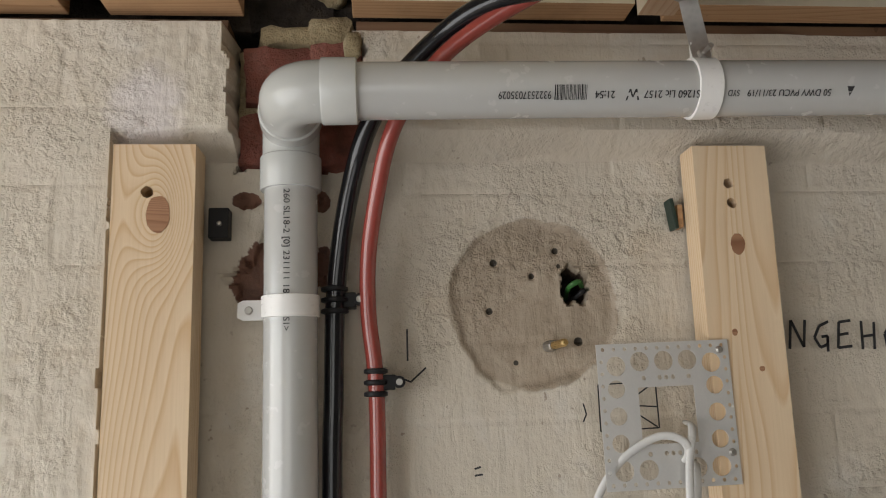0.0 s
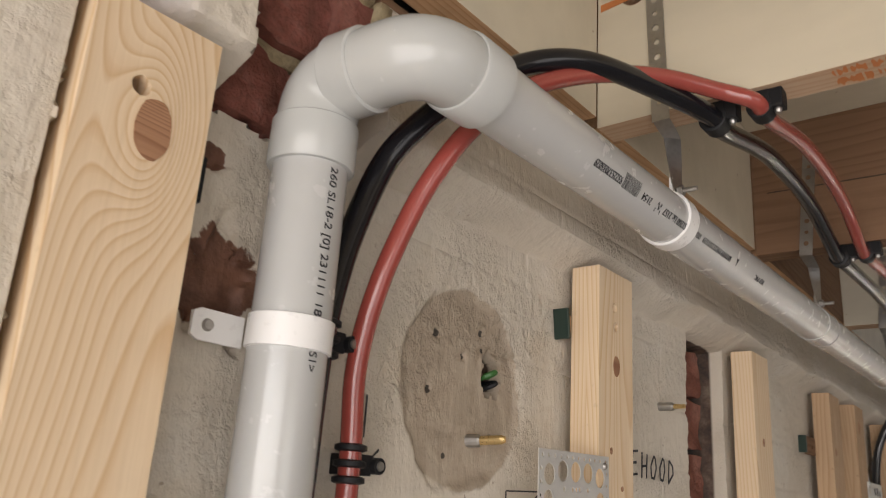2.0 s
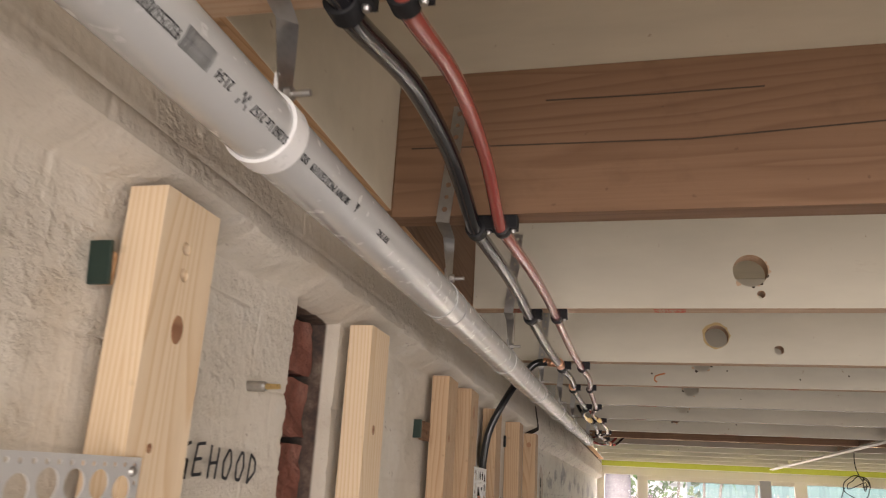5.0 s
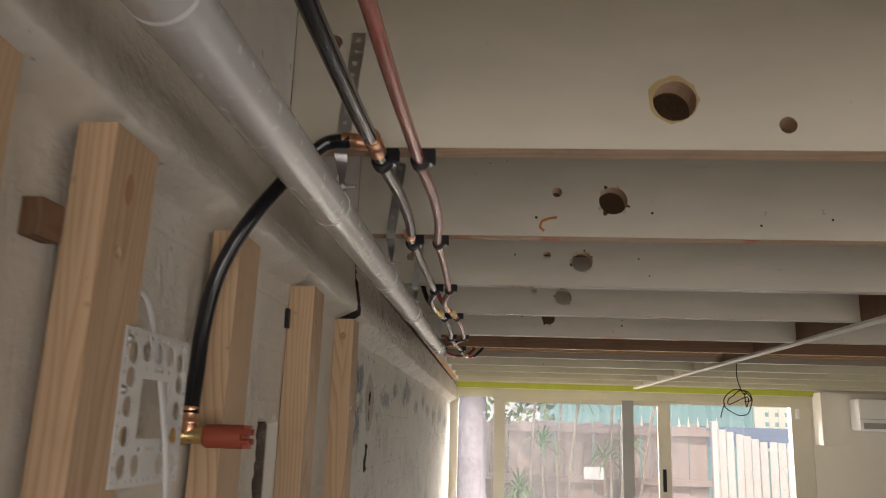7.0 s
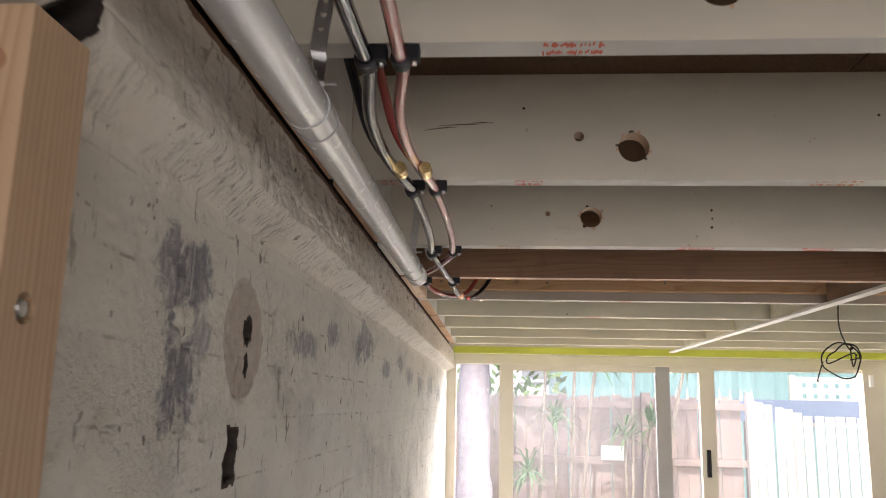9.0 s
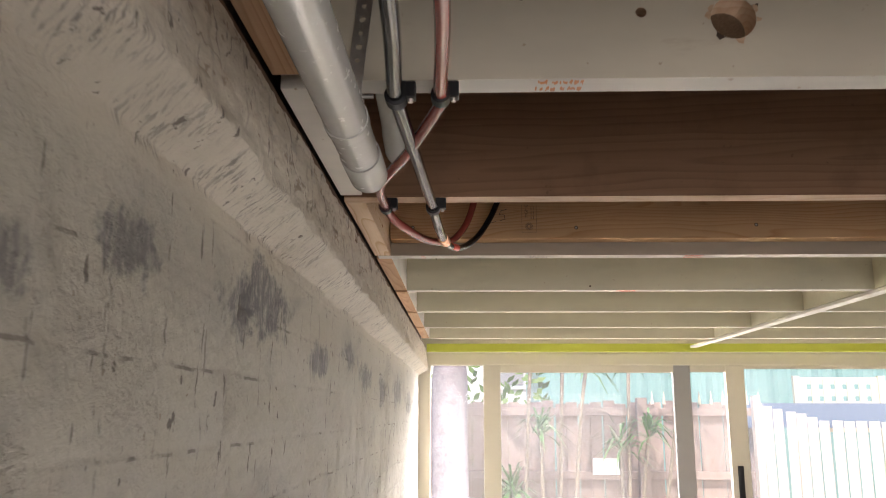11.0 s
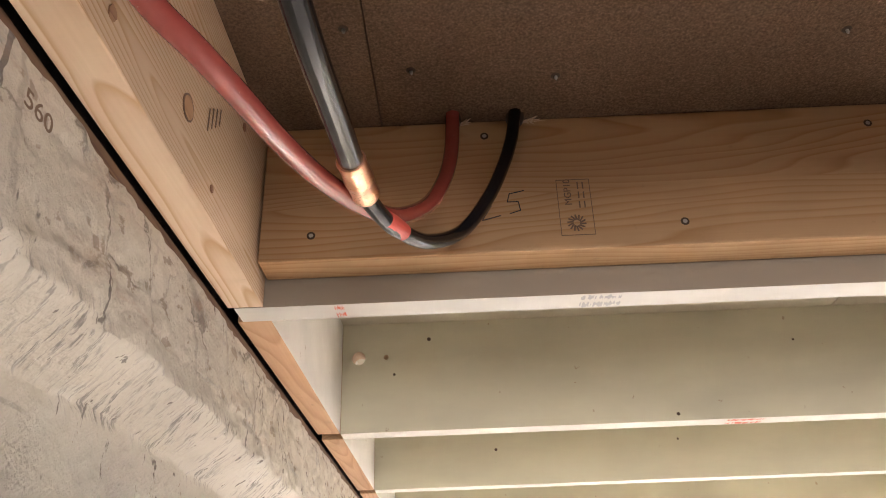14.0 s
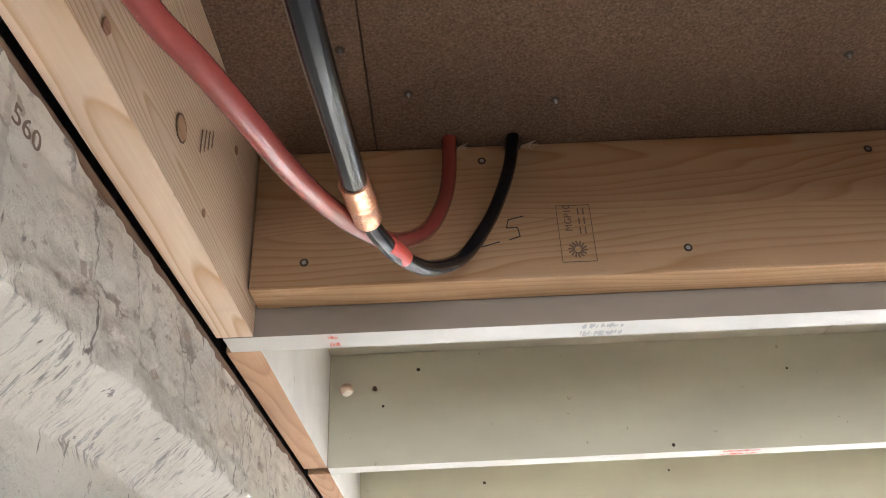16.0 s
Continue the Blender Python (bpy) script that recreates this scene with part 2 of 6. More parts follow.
    # near-black painted into the deepest recesses in place of real shade
    recess_shade = n.ramp(n.math("ADD", n.math("MULTIPLY", sep.outputs["X"], 10.0), 1.0), (0.42, 1.0), (0.60, 0.0))
    color = n.mix(n.math("MULTIPLY", recess_shade, 0.9), color, (0.022, 0.018, 0.015))
    rough = n.ramp(n.noise(n.coord, 5.0, 3), (0.46, 0.12), (0.60, 1.0))
    rough = n.math("MAXIMUM", rough, n.math("MULTIPLY", far, 0.35))
    crust = n.ramp(n.noise(n.coord, 75, 5, 0.65), (0.42, 0.0), (0.66, 1.0))
    height = n.math("ADD", n.math("MULTIPLY", stroke, 0.42), n.math("MULTIPLY", fine, 0.16))
    height = n.math("ADD", height, n.math("MULTIPLY", drag, 0.42))
    height = n.math("ADD", height, n.math("MULTIPLY", n.math("ADD", n.math("MULTIPLY", crust, 0.7), n.math("MULTIPLY", slant, 0.35)), rough))
    height = n.math("ADD", height, n.math("MULTIPLY", n.math("MULTIPLY", far, slope), n.math("MULTIPLY", hatch, 0.35)))
    return n.done(color, n.ramp(mid, (0.3, 0.5), (0.7, 0.72)), height, 0.95, 0.0036, spec=0.4)


def raw_masonry(name, a, b, c, scale=14.0, strength=0.9):
    n = Nodes(name)
    big, fine = n.noise(n.coord, scale, 6, 0.65), n.noise(n.coord, scale * 8, 5, 0.7)
    col = n.ramp(big, (0.32, a), (0.5, b), (0.66, c))
    col = n.mix(n.ramp(fine, (0.45, 0.0), (0.7, 0.5)), col, tuple(v * 0.45 for v in a))
    return n.done(col, 0.93, n.math("ADD", big, n.math("MULTIPLY", fine, 0.6)), strength, 0.008, spec=0.15)


def timber(name, early, late, axis=2, rings=46.0, rough=0.62, dirt=0.25, waves=1.0, knot=None):
    """Sawn softwood: growth rings of a trunk that runs nearly along one axis, fine fibre, handling marks."""
    n = Nodes(name)
    tilt = [0.035, 0.028, 0.02]
    tilt[axis] = 0.0
    base = n.add("ShaderNodeVectorMath")
    n.put(base.inputs[0], n.coord)
    n.put(base.inputs[1], n.shift())
    stretch = [1.0, 1.0, 1.0]
    stretch[axis] = 0.16
    bend = n.noise(n.mapped([s * 9 for s in stretch], n.shift()), 1.0, 2, 0.5)
    m = n.add("ShaderNodeMapping", Vector=base.outputs[0], Rotation=tilt)
    parts = n.tree.nodes.new("ShaderNodeSeparateXYZ")
    n.put(parts.inputs[0], m.outputs[0])
    u, v = [parts.outputs[k] for k in range(3) if k != axis]
    # distance from a pith that lies a little outside the board
    pu = n.math("SUBTRACT", n.math("PINGPONG", u, 0.16), 0.05)
    pv = n.math("SUBTRACT", n.math("PINGPONG", v, 0.16), 0.04)
    r = n.math("SQRT", n.math("ADD", n.math("MULTIPLY", pu, pu), n.math("MULTIPLY", pv, pv)))
    r = n.math("ADD", r, n.math("MULTIPLY", n.math("SUBTRACT", bend, 0.5), 0.055 * waves))
    if knot:
        # the grain arches round a knot at (y, z)
        plainc = n.tree.nodes.new("ShaderNodeSeparateXYZ")
        n.put(plainc.inputs[0], n.coord)
        a = n.math("DIVIDE", n.math("SUBTRACT", plainc.outputs["Y"], knot[0]), 0.028)
        b = n.math("DIVIDE", n.math("SUBTRACT", plainc.outputs["Z"], knot[1]), 0.055)
        d2 = n.math("ADD", n.math("MULTIPLY", a, a), n.math("MULTIPLY", b, b))
        r = n.math("ADD", r, n.math("MULTIPLY", n.math("POWER", 2.718, n.math("MULTIPLY", d2, -1.0)), 0.045))
    ring = n.math("FRACT", n.math("MULTIPLY", r, rings * 4.2))
    fscale = [260.0, 260.0, 260.0]
    fscale[axis] = 7.0
    fibre = n.noise(n.mapped(fscale), 1.0, 3)
    col = n.mix(n.ramp(ring, (0.0, 0.05), (0.55, 0.3), (0.86, 1.0), (1.0, 0.0)), early, late)
    col = n.mix(n.math("MULTIPLY", fibre, 0.3), col, tuple(c * 0.74 for c in late))
    blot = n.noise(n.coord, 7.0, 5, 0.65)
    col = n.mix(n.ramp(blot, (0.56, 0.0), (0.74, dirt)), col, tuple(c * 0.42 for c in late))
    col = n.mix(n.ramp(n.noise(n.coord, 55, 3), (0.70, 0.0), (0.74, dirt)), col, tuple(c * 0.3 for c in late))
    col = n.mix(n.ramp(bend, (0.35, 0.2), (0.65, 0.0)), col, tuple(min(1, c * 1.2) for c in early))
    return n.done(col, n.ramp(fibre, (0.3, rough), (0.7, min(1, rough + 0.15))), n.math("ADD", fibre, n.math("MULTIPLY", ring, 0.4)), 0.3, 0.001, spec=0.3)


def painted_timber(name, color, mark=(0.33, 0.24, 0.16)):
    n = Nodes(name)
    v = n.mapped((1.6, 5, 5), n.shift())
    big = n.noise(v, 1.6, 4, 0.6)
    fine = n.noise(n.mapped((12, 130, 130)), 1.0, 4)
    col = n.mix(n.ramp(big, (0.35, 0.0), (0.7, 1.0)), color, tuple(c * 0.86 for c in color))
    col = n.mix(n.ramp(n.noise(n.coord, 46, 3), (0.715, 0.0), (0.75, 0.7)), col, mark)
    col = n.mix(n.ramp(n.noise(n.mapped((4, 9, 16), n.shift()), 1.0, 6, 0.7), (0.66, 0.0), (0.76, 0.35)), col, mark)
    return n.done(col, n.ramp(big, (0.3, 0.42), (0.7, 0.6)), fine, 0.16, 0.001, spec=0.4)


def chipboard():
    n = Nodes("brown_particleboard")
    fine, mid, big = n.noise(n.coord, 330, 4, 0.7), n.noise(n.coord, 120, 3), n.noise(n.coord, 3.0, 4)
    col = n.ramp(fine, (0.32, (0.066, 0.038, 0.022)), (0.5, (0.128, 0.078, 0.047)), (0.68, (0.215, 0.14, 0.088)))
    col = n.mix(n.ramp(mid, (0.55, 0.0), (0.7, 0.4)), col, (0.195, 0.123, 0.076))
    col = n.mix(n.ramp(big, (0.4, 0.0), (0.7, 0.3)), col, (0.10, 0.06, 0.035))
    return n.done(col, 0.85, fine, 0.4, 0.001, spec=0.2)


def metal_sheet(name, color, rough):
    n = Nodes(name)
    spangle = n.ramp(n.add("ShaderNodeTexVoronoi", Vector=n.coord, Scale=160.0).outputs[0], (0.1, 0.5), (0.6, 1.0))
    cloud = n.noise(n.coord, 25, 4)
    col = n.mix(0.18, color, spangle, "MULTIPLY")
    return n.done(col, n.ramp(cloud, (0.3, rough), (0.7, rough + 0.18)), cloud, 0.08, 0.001, metal=1.0)


def glass():
    """Clear panes with a faint translucent layer that stands in for daylight haze."""
    n = Nodes("window_glass")
    n.bsdf.inputs["Transmission Weight"].default_value = 1.0
    n.bsdf.inputs["IOR"].default_value = 1.2
    smear = n.noise(n.coord, 3.0, 4)
    mat = n.done((0.97, 0.98, 0.98), n.ramp(smear, (0.4, 0.0), (0.8, 0.02)))
    # translucent mix imitates the bright veil over the garden
    haze = n.add("ShaderNodeBsdfTranslucent", Color=(0.86, 0.88, 0.92, 1))
    both = n.tree.nodes.new("ShaderNodeMixShader")
    n.put(both.inputs[0], n.ramp(n.noise(n.coord, 1.7, 5, 0.6), (0.3, 0.006), (0.7, 0.014)))
    n.tree.links.new(n.bsdf.outputs[0], both.inputs[1])
    n.tree.links.new(haze.outputs[0], both.inputs[2])
    n.tree.links.new(both.outputs[0], n.tree.nodes["Material Output"].inputs["Surface"])
    return mat


WALL = wall_paint()
CONCRETE = raw_masonry("grey_cement_patch", (0.30, 0.26, 0.205), (0.385, 0.325, 0.255), (0.44, 0.38, 0.30), 10, 0.45)
LEDGE = raw_masonry("hacked_ledge", (0.44, 0.375, 0.295), (0.60, 0.525, 0.42), (0.64, 0.57, 0.465), 13, 0.9)
BRICKRAW = raw_masonry("broken_red_brick", (0.11, 0.05, 0.038), (0.25, 0.09, 0.068), (0.36, 0.16, 0.125), 22)
MORTAR = raw_masonry("crumbling_mortar", (0.22, 0.17, 0.10), (0.38, 0.30, 0.18), (0.46, 0.38, 0.24), 26)
# near-black masonry: shade painted onto cut faces and backing blocks
RECESS_BLACK = raw_masonry("recess_shade_black", (0.02, 0.017, 0.014), (0.045, 0.036, 0.03), (0.09, 0.07, 0.055), 20)
PINE_V = timber("fresh_pine_upright", (0.75, 0.60, 0.42), (0.62, 0.42, 0.24), 2, 42, dirt=0.12)
PINE_K = timber("knotty_pine_upright", (0.75, 0.60, 0.42), (0.58, 0.375, 0.20), 2, 56, dirt=0.12, waves=0.8, knot=(0.0055, 1.936))
PINE_D = timber("site_pine_upright", (0.49, 0.345, 0.215), (0.35, 0.205, 0.11), 2, 40, dirt=0.3)
PINE_X = timber("pine_joist", (0.52, 0.34, 0.185), (0.395, 0.21, 0.088), 0, 30, dirt=0.15, waves=1.9)
PINE_Y = timber("pine_blocking", (0.72, 0.56, 0.40), (0.48, 0.285, 0.135), 1, 44, dirt=0.22)
HARD_X = timber("brown_hardwood_joist", (0.225, 0.127, 0.072), (0.165, 0.088, 0.047), 0, 16, dirt=0.4, waves=1.4)
BARE_Y = timber("bare_edge", (0.50, 0.31, 0.17), (0.36, 0.19, 0.09), 1, 36, dirt=0.45)
BARE_X = timber("bare_joist_edge", (0.56, 0.40, 0.27), (0.46, 0.29, 0.18), 0, 30, dirt=0.4)
DARKWOOD = timber("old_dark_wood", (0.20, 0.115, 0.065), (0.12, 0.062, 0.035), 1, 30, dirt=0.5)
CREAM = painted_timber("cream_gloss_paint", (0.60, 0.53, 0.40))
GREYCREAM = painted_timber("old_cream_paint", (0.57, 0.52, 0.415))
OLIVE = painted_timber("pale_olive_paint", (0.57, 0.54, 0.405))
WHITE = painted_timber("white_paint", (0.74, 0.71, 0.65))
EDGE = painted_timber("scuffed_white_edge", (0.56, 0.53, 0.47))
TAUPE = painted_timber("drab_primer", (0.33, 0.275, 0.21))
REDMARK = plain("red_marker_paint", (0.56, 0.10, 0.05), 0.7, vary=0.35, scale=40)
ORANGE = plain("orange_resin", (0.50, 0.17, 0.05), 0.6, vary=0.35, scale=40)
LIME = plain("lime_green_paint", (0.46, 0.50, 0.06), 0.7, vary=0.2, scale=12)
CHIP = chipboard()
PVC = plain("pale_grey_pvc", (0.47, 0.47, 0.455), 0.22, vary=0.05, scale=4, bump=0.03)
PVCFIT = plain("white_pvc_fitting", (0.47, 0.475, 0.455), 0.2, vary=0.04, scale=5, bump=0.02)
WHITEPL = plain("white_plastic", (0.78, 0.77, 0.75), 0.3, vary=0.03, bump=0.03)
BLACKPEX = plain("black_pex", (0.009, 0.009, 0.011), 0.14, vary=0.3, scale=30, bump=0.04, spec=0.3)
REDPEX = plain("brick_red_pex", (0.30, 0.058, 0.045), 0.2, vary=0.14, scale=18, bump=0.08)
BLACKPL = plain("black_clip_plastic", (0.012, 0.012, 0.013), 0.5, vary=0.3, scale=60, spec=0.25)
for hose, weight in ((BLACKPEX, 0.4), (REDPEX, 0.4), (PVC, 0.4)):
    hose.node_tree.nodes["Principled BSDF"].inputs["Coat Weight"].default_value = weight
    hose.node_tree.nodes["Principled BSDF"].inputs["Coat Roughness"].default_value = 0.16
    hose.node_tree.nodes["Principled BSDF"].inputs["Coat IOR"].default_value = 1.6
COPPER = plain("copper_ring", (0.86, 0.47, 0.30), 0.3, 1.0, vary=0.12, scale=40)
BRASS = plain("brass", (0.75, 0.55, 0.26), 0.3, 1.0, vary=0.12, scale=40)
REDPLUG = plain("red_test_plug", (0.25, 0.048, 0.025), 0.45, vary=0.12, scale=20)
REDTAPE = plain("red_tape", (0.62, 0.09, 0.06), 0.5, vary=0.2, scale=80)
GALV = metal_sheet("galvanised_steel", (0.46, 0.445, 0.425), 0.3)
ZINC = plain("bright_zinc_sheet", (0.66, 0.65, 0.63), 0.4, 0.5, vary=0.1, scale=30)
STEEL = metal_sheet("screw_steel", (0.45, 0.43, 0.40), 0.35)
INK = plain("black_ink", (0.02, 0.02, 0.022), 0.7, vary=0.4, scale=60)
PALEINK = plain("stamp_ink", (0.17, 0.11, 0.07), 0.8, vary=0.4, scale=90)
# dark brown for scrapes, screws and splits, also painted as shade in holes
HOLE_DARKMARK = plain("hole_shade_and_dark_marks", (0.06, 0.038, 0.024), 0.9, vary=0.4, scale=50)
KNOT = timber("pine_knot", (0.40, 0.22, 0.125), (0.23, 0.105, 0.055), 1, 120, dirt=0.2)
GREENPL = plain("dark_green_plastic", (0.012, 0.03, 0.022), 0.4, vary=0.3, scale=60)
GREENW = plain("green_wire", (0.035, 0.13, 0.03), 0.4)
CABLE = plain("white_cable_sheath", (0.56, 0.55, 0.53), 0.3, vary=0.05)
ALU = plain("cream_aluminium_frame", (0.60, 0.555, 0.45), 0.4, vary=0.04, scale=3)
GREYALU = plain("grey_sash", (0.30, 0.29, 0.28), 0.4, vary=0.05)
# grey of the unseen south and east walls, chosen to cut bounced light
UNSEENWALL = plain("unseen_wall_grey", (0.36, 0.34, 0.31), 0.85, vary=0.12, scale=3, bump=0.3)
PLASTER = plain("white_plaster", (0.74, 0.70, 0.61), 0.8, vary=0.06, scale=3, bump=0.2)
FLOORM = plain("dusty_concrete_floor", (0.27, 0.245, 0.215), 0.8, vary=0.2, scale=2.5, bump=0.3)
FENCE = timber("weathered_fence_paling", (0.37, 0.29, 0.255), (0.28, 0.21, 0.18), 2, 60, 0.85, dirt=0.4)
PALE = timber("pale_paling", (0.66, 0.62, 0.57), (0.50, 0.45, 0.40), 2, 50, 0.85, dirt=0.3)
TRUNK = raw_masonry("grey_bark", (0.23, 0.20, 0.215), (0.28, 0.25, 0.265), (0.32, 0.29, 0.30), 3, 0.15)
LEAF = plain("strap_leaf", (0.10, 0.20, 0.065), 0.45, vary=0.3, scale=14)
HEDGE = plain("hedge_leaf", (0.13, 0.20, 0.05), 0.6, vary=0.4, scale=9)
CANE = raw_masonry("pale_cane", (0.22, 0.18, 0.14), (0.29, 0.24, 0.185), (0.35, 0.30, 0.24), 30, 0.3)
TEAL = plain("green_corrugated_sheet", (0.20, 0.36, 0.32), 0.45, vary=0.08, scale=2)
BLUE = plain("blue_grey_sheet", (0.14, 0.19, 0.27), 0.6, vary=0.1, scale=2)
LATT = plain("cream_lattice", (0.66, 0.60, 0.44), 0.7, vary=0.1, scale=12)
GROUND = raw_masonry("garden_ground", (0.10, 0.085, 0.06), (0.17, 0.15, 0.10), (0.22, 0.20, 0.13), 3, 0.6)
GLASS = glass()
BRICKS = raw_masonry("red_brick", (0.13, 0.05, 0.036), (0.235, 0.095, 0.068), (0.31, 0.15, 0.115), 16)


# ---- building helpers ----
def link_mesh(name, bm, material, smooth=False):
    me = bpy.data.meshes.new(name)
    bmesh.ops.recalc_face_normals(bm, faces=bm.faces)
    bm.to_mesh(me)
    bm.free()
    for m in material if isinstance(material, (list, tuple)) else [material]:
        me.materials.append(m)
    if smooth:
        me.shade_smooth()
        me.set_sharp_from_angle(angle=radians(38))
    return new(name, me)


def part(name, bm, material, parent, label="", smooth=False):
    ob = link_mesh(name, bm, material, smooth)
    ob.parent = parent
    return tagged(ob, label) if label else ob


def thing(name, label, category, group="", kind="", at=(0, 0, 0)):
    ob = new(name)
    ob.empty_display_size = 0.05
    ob.location = at
    bpy.context.view_layer.update()
    return tagged(ob, label, category, group, kind)


def single(name, bm, material, label, category, group="", kind="", smooth=False):
    return tagged(link_mesh(name, bm, material, smooth), label, category, group, kind)


def box(x0, x1, y0, y1, z0, z1, bevel=0.0, bm=None):
    own = bmesh.new()
    bmesh.ops.create_cube(own, size=1)
    bmesh.ops.transform(own, matrix=Matrix.Translation(((x0 + x1) / 2, (y0 + y1) / 2, (z0 + z1) / 2)) @ Matrix.Diagonal((x1 - x0, y1 - y0, z1 - z0, 1)), verts=own.verts)
    if bevel:
        bmesh.ops.bevel(own, geom=own.edges[:], offset=bevel, segments=2, profile=0.6, affect="EDGES")
    return merge(bm, own)


def merge(bm, own):
    if bm is None:
        return own
    me = bpy.data.meshes.new("tmp")
    own.to_mesh(me)
    own.free()
    bm.from_mesh(me)
    bpy.data.meshes.remove(me)
    return bm


def smooth_path(points, steps=8):
    p = [Vector(q) for q in points]
    p = [p[0] * 2 - p[1]] + p + [p[-1] * 2 - p[-2]]
    out = []
    for a, b, c, d in zip(p, p[1:], p[2:], p[3:]):
        for k in range(steps):
            t = k / steps
            out.append(0.5 * ((2 * b) + (c - a) * t + (2 * a - 5 * b + 4 * c - d) * t * t + (3 * b - a - 3 * c + d) * t ** 3))
    return out + [p[-2]]


def tube(points, radius, segments=16, bm=None, caps=True, rx=None):
    """A swept round section; radius may be a list; rx flattens it into an oval."""
    own = bmesh.new()
    pts = [Vector(q) for q in points]
    radii = radius if isinstance(radius, (list, tuple)) else [radius] * len(pts)
    tangent = [(pts[min(i + 1, len(pts) - 1)] - pts[max(i - 1, 0)]).normalized() for i in range(len(pts))]
    up = Vector((0, 0, 1)) if abs(tangent[0].z) < 0.9 else Vector((1, 0, 0))
    side = tangent[0].cross(up).normalized()
    rings = []
    for p, t, r in zip(pts, tangent, radii):
        side = (side - t * side.dot(t)).normalized()
        other = t.cross(side)
        rings.append([own.verts.new(p + side * math.cos(a) * (rx or r) + other * math.sin(a) * r) for a in (2 * math.pi * k / segments for k in range(segments))])
    for a, b in zip(rings, rings[1:]):
        for k in range(segments):
            own.faces.new((a[k], a[(k + 1) % segments], b[(k + 1) % segments], b[k]))
    if caps:
        own.faces.new(rings[0][::-1])
        own.faces.new(rings[-1])
    return merge(bm, own)


def rod(a, b, r, segments=16, bm=None):
    return tube([a, b], r, segments, bm)


def lathe(a, b, profile, segments=28, bm=None):
    """Rings round the line from a to b: profile of (share of the length, radius)."""
    a, b = Vector(a), Vector(b)
    own = bmesh.new()
    axis = (b - a).normalized()
    side = axis.orthogonal().normalized()
    other = axis.cross(side)
    rings = [[own.verts.new(a + (b - a) * f + (side * math.cos(t) + other * math.sin(t)) * r) for t in (2 * math.pi * k / segments for k in range(segments))] for f, r in profile]
    for p, q in zip(rings, rings[1:]):
        for k in range(segments):
            own.faces.new((p[k], p[(k + 1) % segments], q[(k + 1) % segments], q[k]))
    own.faces.new(rings[0][::-1])
    own.faces.new(rings[-1])
    return merge(bm, own)


def perforated(outline, holes, thickness, m):
    """A flat plate in its own xy plane with holes cut through, of some thickness, moved by m. outline: points; holes: lists of points."""
    bm = bmesh.new()
    for loop in [outline] + holes:
        vs = [bm.verts.new((x, y, 0)) for x, y in loop]
        for a, b in zip(vs, vs[1:] + vs[:1]):
            bm.edges.new((a, b))
    bmesh.ops.triangle_fill(bm, use_beauty=True, use_dissolve=False, edges=bm.edges[:])
    bmesh.ops.recalc_face_normals(bm, faces=bm.faces)
    made = bmesh.ops.extrude_face_region(bm, geom=bm.faces[:])
    bmesh.ops.translate(bm, verts=[v for v in made["geom"] if isinstance(v, bmesh.types.BMVert)], vec=(0, 0, thickness))
    bmesh.ops.transform(bm, matrix=m, verts=bm.verts)
    return bm


def transformed(bm, m):
    bmesh.ops.transform(bm, matrix=m, verts=bm.verts)
    return bm


def ring_points(x, y, r, n=18, rough=0.0):
    return [(x + math.cos(t) * r * (1 + rough * random.uniform(-1, 1)), y + math.sin(t) * r * (1 + rough * random.uniform(-1, 1))) for t in (2 * math.pi * k / n for k in range(n))]


def rect_points(x0, x1, y0, y1):
    return [(x0, y0), (x1, y0), (x1, y1), (x0, y1)]


def letters(text, height, place, material, name, parent=None, label="", depth=0.0004, width=None):
    """Words in the built-in font as thin flat letters; place maps (along, up, off) to the world."""
    cu = bpy.data.curves.new("words", "FONT")
    cu.body, cu.size, cu.extrude = text, height * 1.4, 0.0
    ob = new("words", cu)
    bpy.context.view_layer.update()
    me = bpy.data.meshes.new_from_object(ob.evaluated_get(bpy.context.evaluated_depsgraph_get()))
    bpy.data.objects.remove(ob)
    bm = bmesh.new()
    bm.from_mesh(me)
    bpy.data.meshes.remove(me)
    made = bmesh.ops.extrude_face_region(bm, geom=bm.faces[:])
    bmesh.ops.translate(bm, verts=[v for v in made["geom"] if isinstance(v, bmesh.types.BMVert)], vec=(0, 0, depth))
    squeeze = width / max(v.co.x for v in bm.verts) if width else 1.0
    for v in bm.verts:
        v.co = place(v.co.x * squeeze, v.co.y, v.co.z)
    return part(name, bm, material, parent, label)


def value_noise(a, b, seed):
    rng = np.random.RandomState(seed)
    table = rng.rand(256, 256)
    ia, ib = np.floor(a).astype(int), np.floor(b).astype(int)
    fa, fb = a - ia, b - ib
    fa, fb = fa * fa * (3 - 2 * fa), fb * fb * (3 - 2 * fb)
    g = lambda i, j: table[i % 256, j % 256]
    return (g(ia, ib) * (1 - fa) + g(ia + 1, ib) * fa) * (1 - fb) + (g(ia, ib + 1) * (1 - fa) + g(ia + 1, ib + 1) * fa) * fb - 0.5


def fractal(a, b, seed, octaves=4):
    total, amp = 0, 1.0
    for k in range(octaves):
        total = total + amp * value_noise(a * 2 ** k + 13.7 * k, b * 2 ** k + 7.1 * k, seed + k)
        amp *= 0.55
    return total


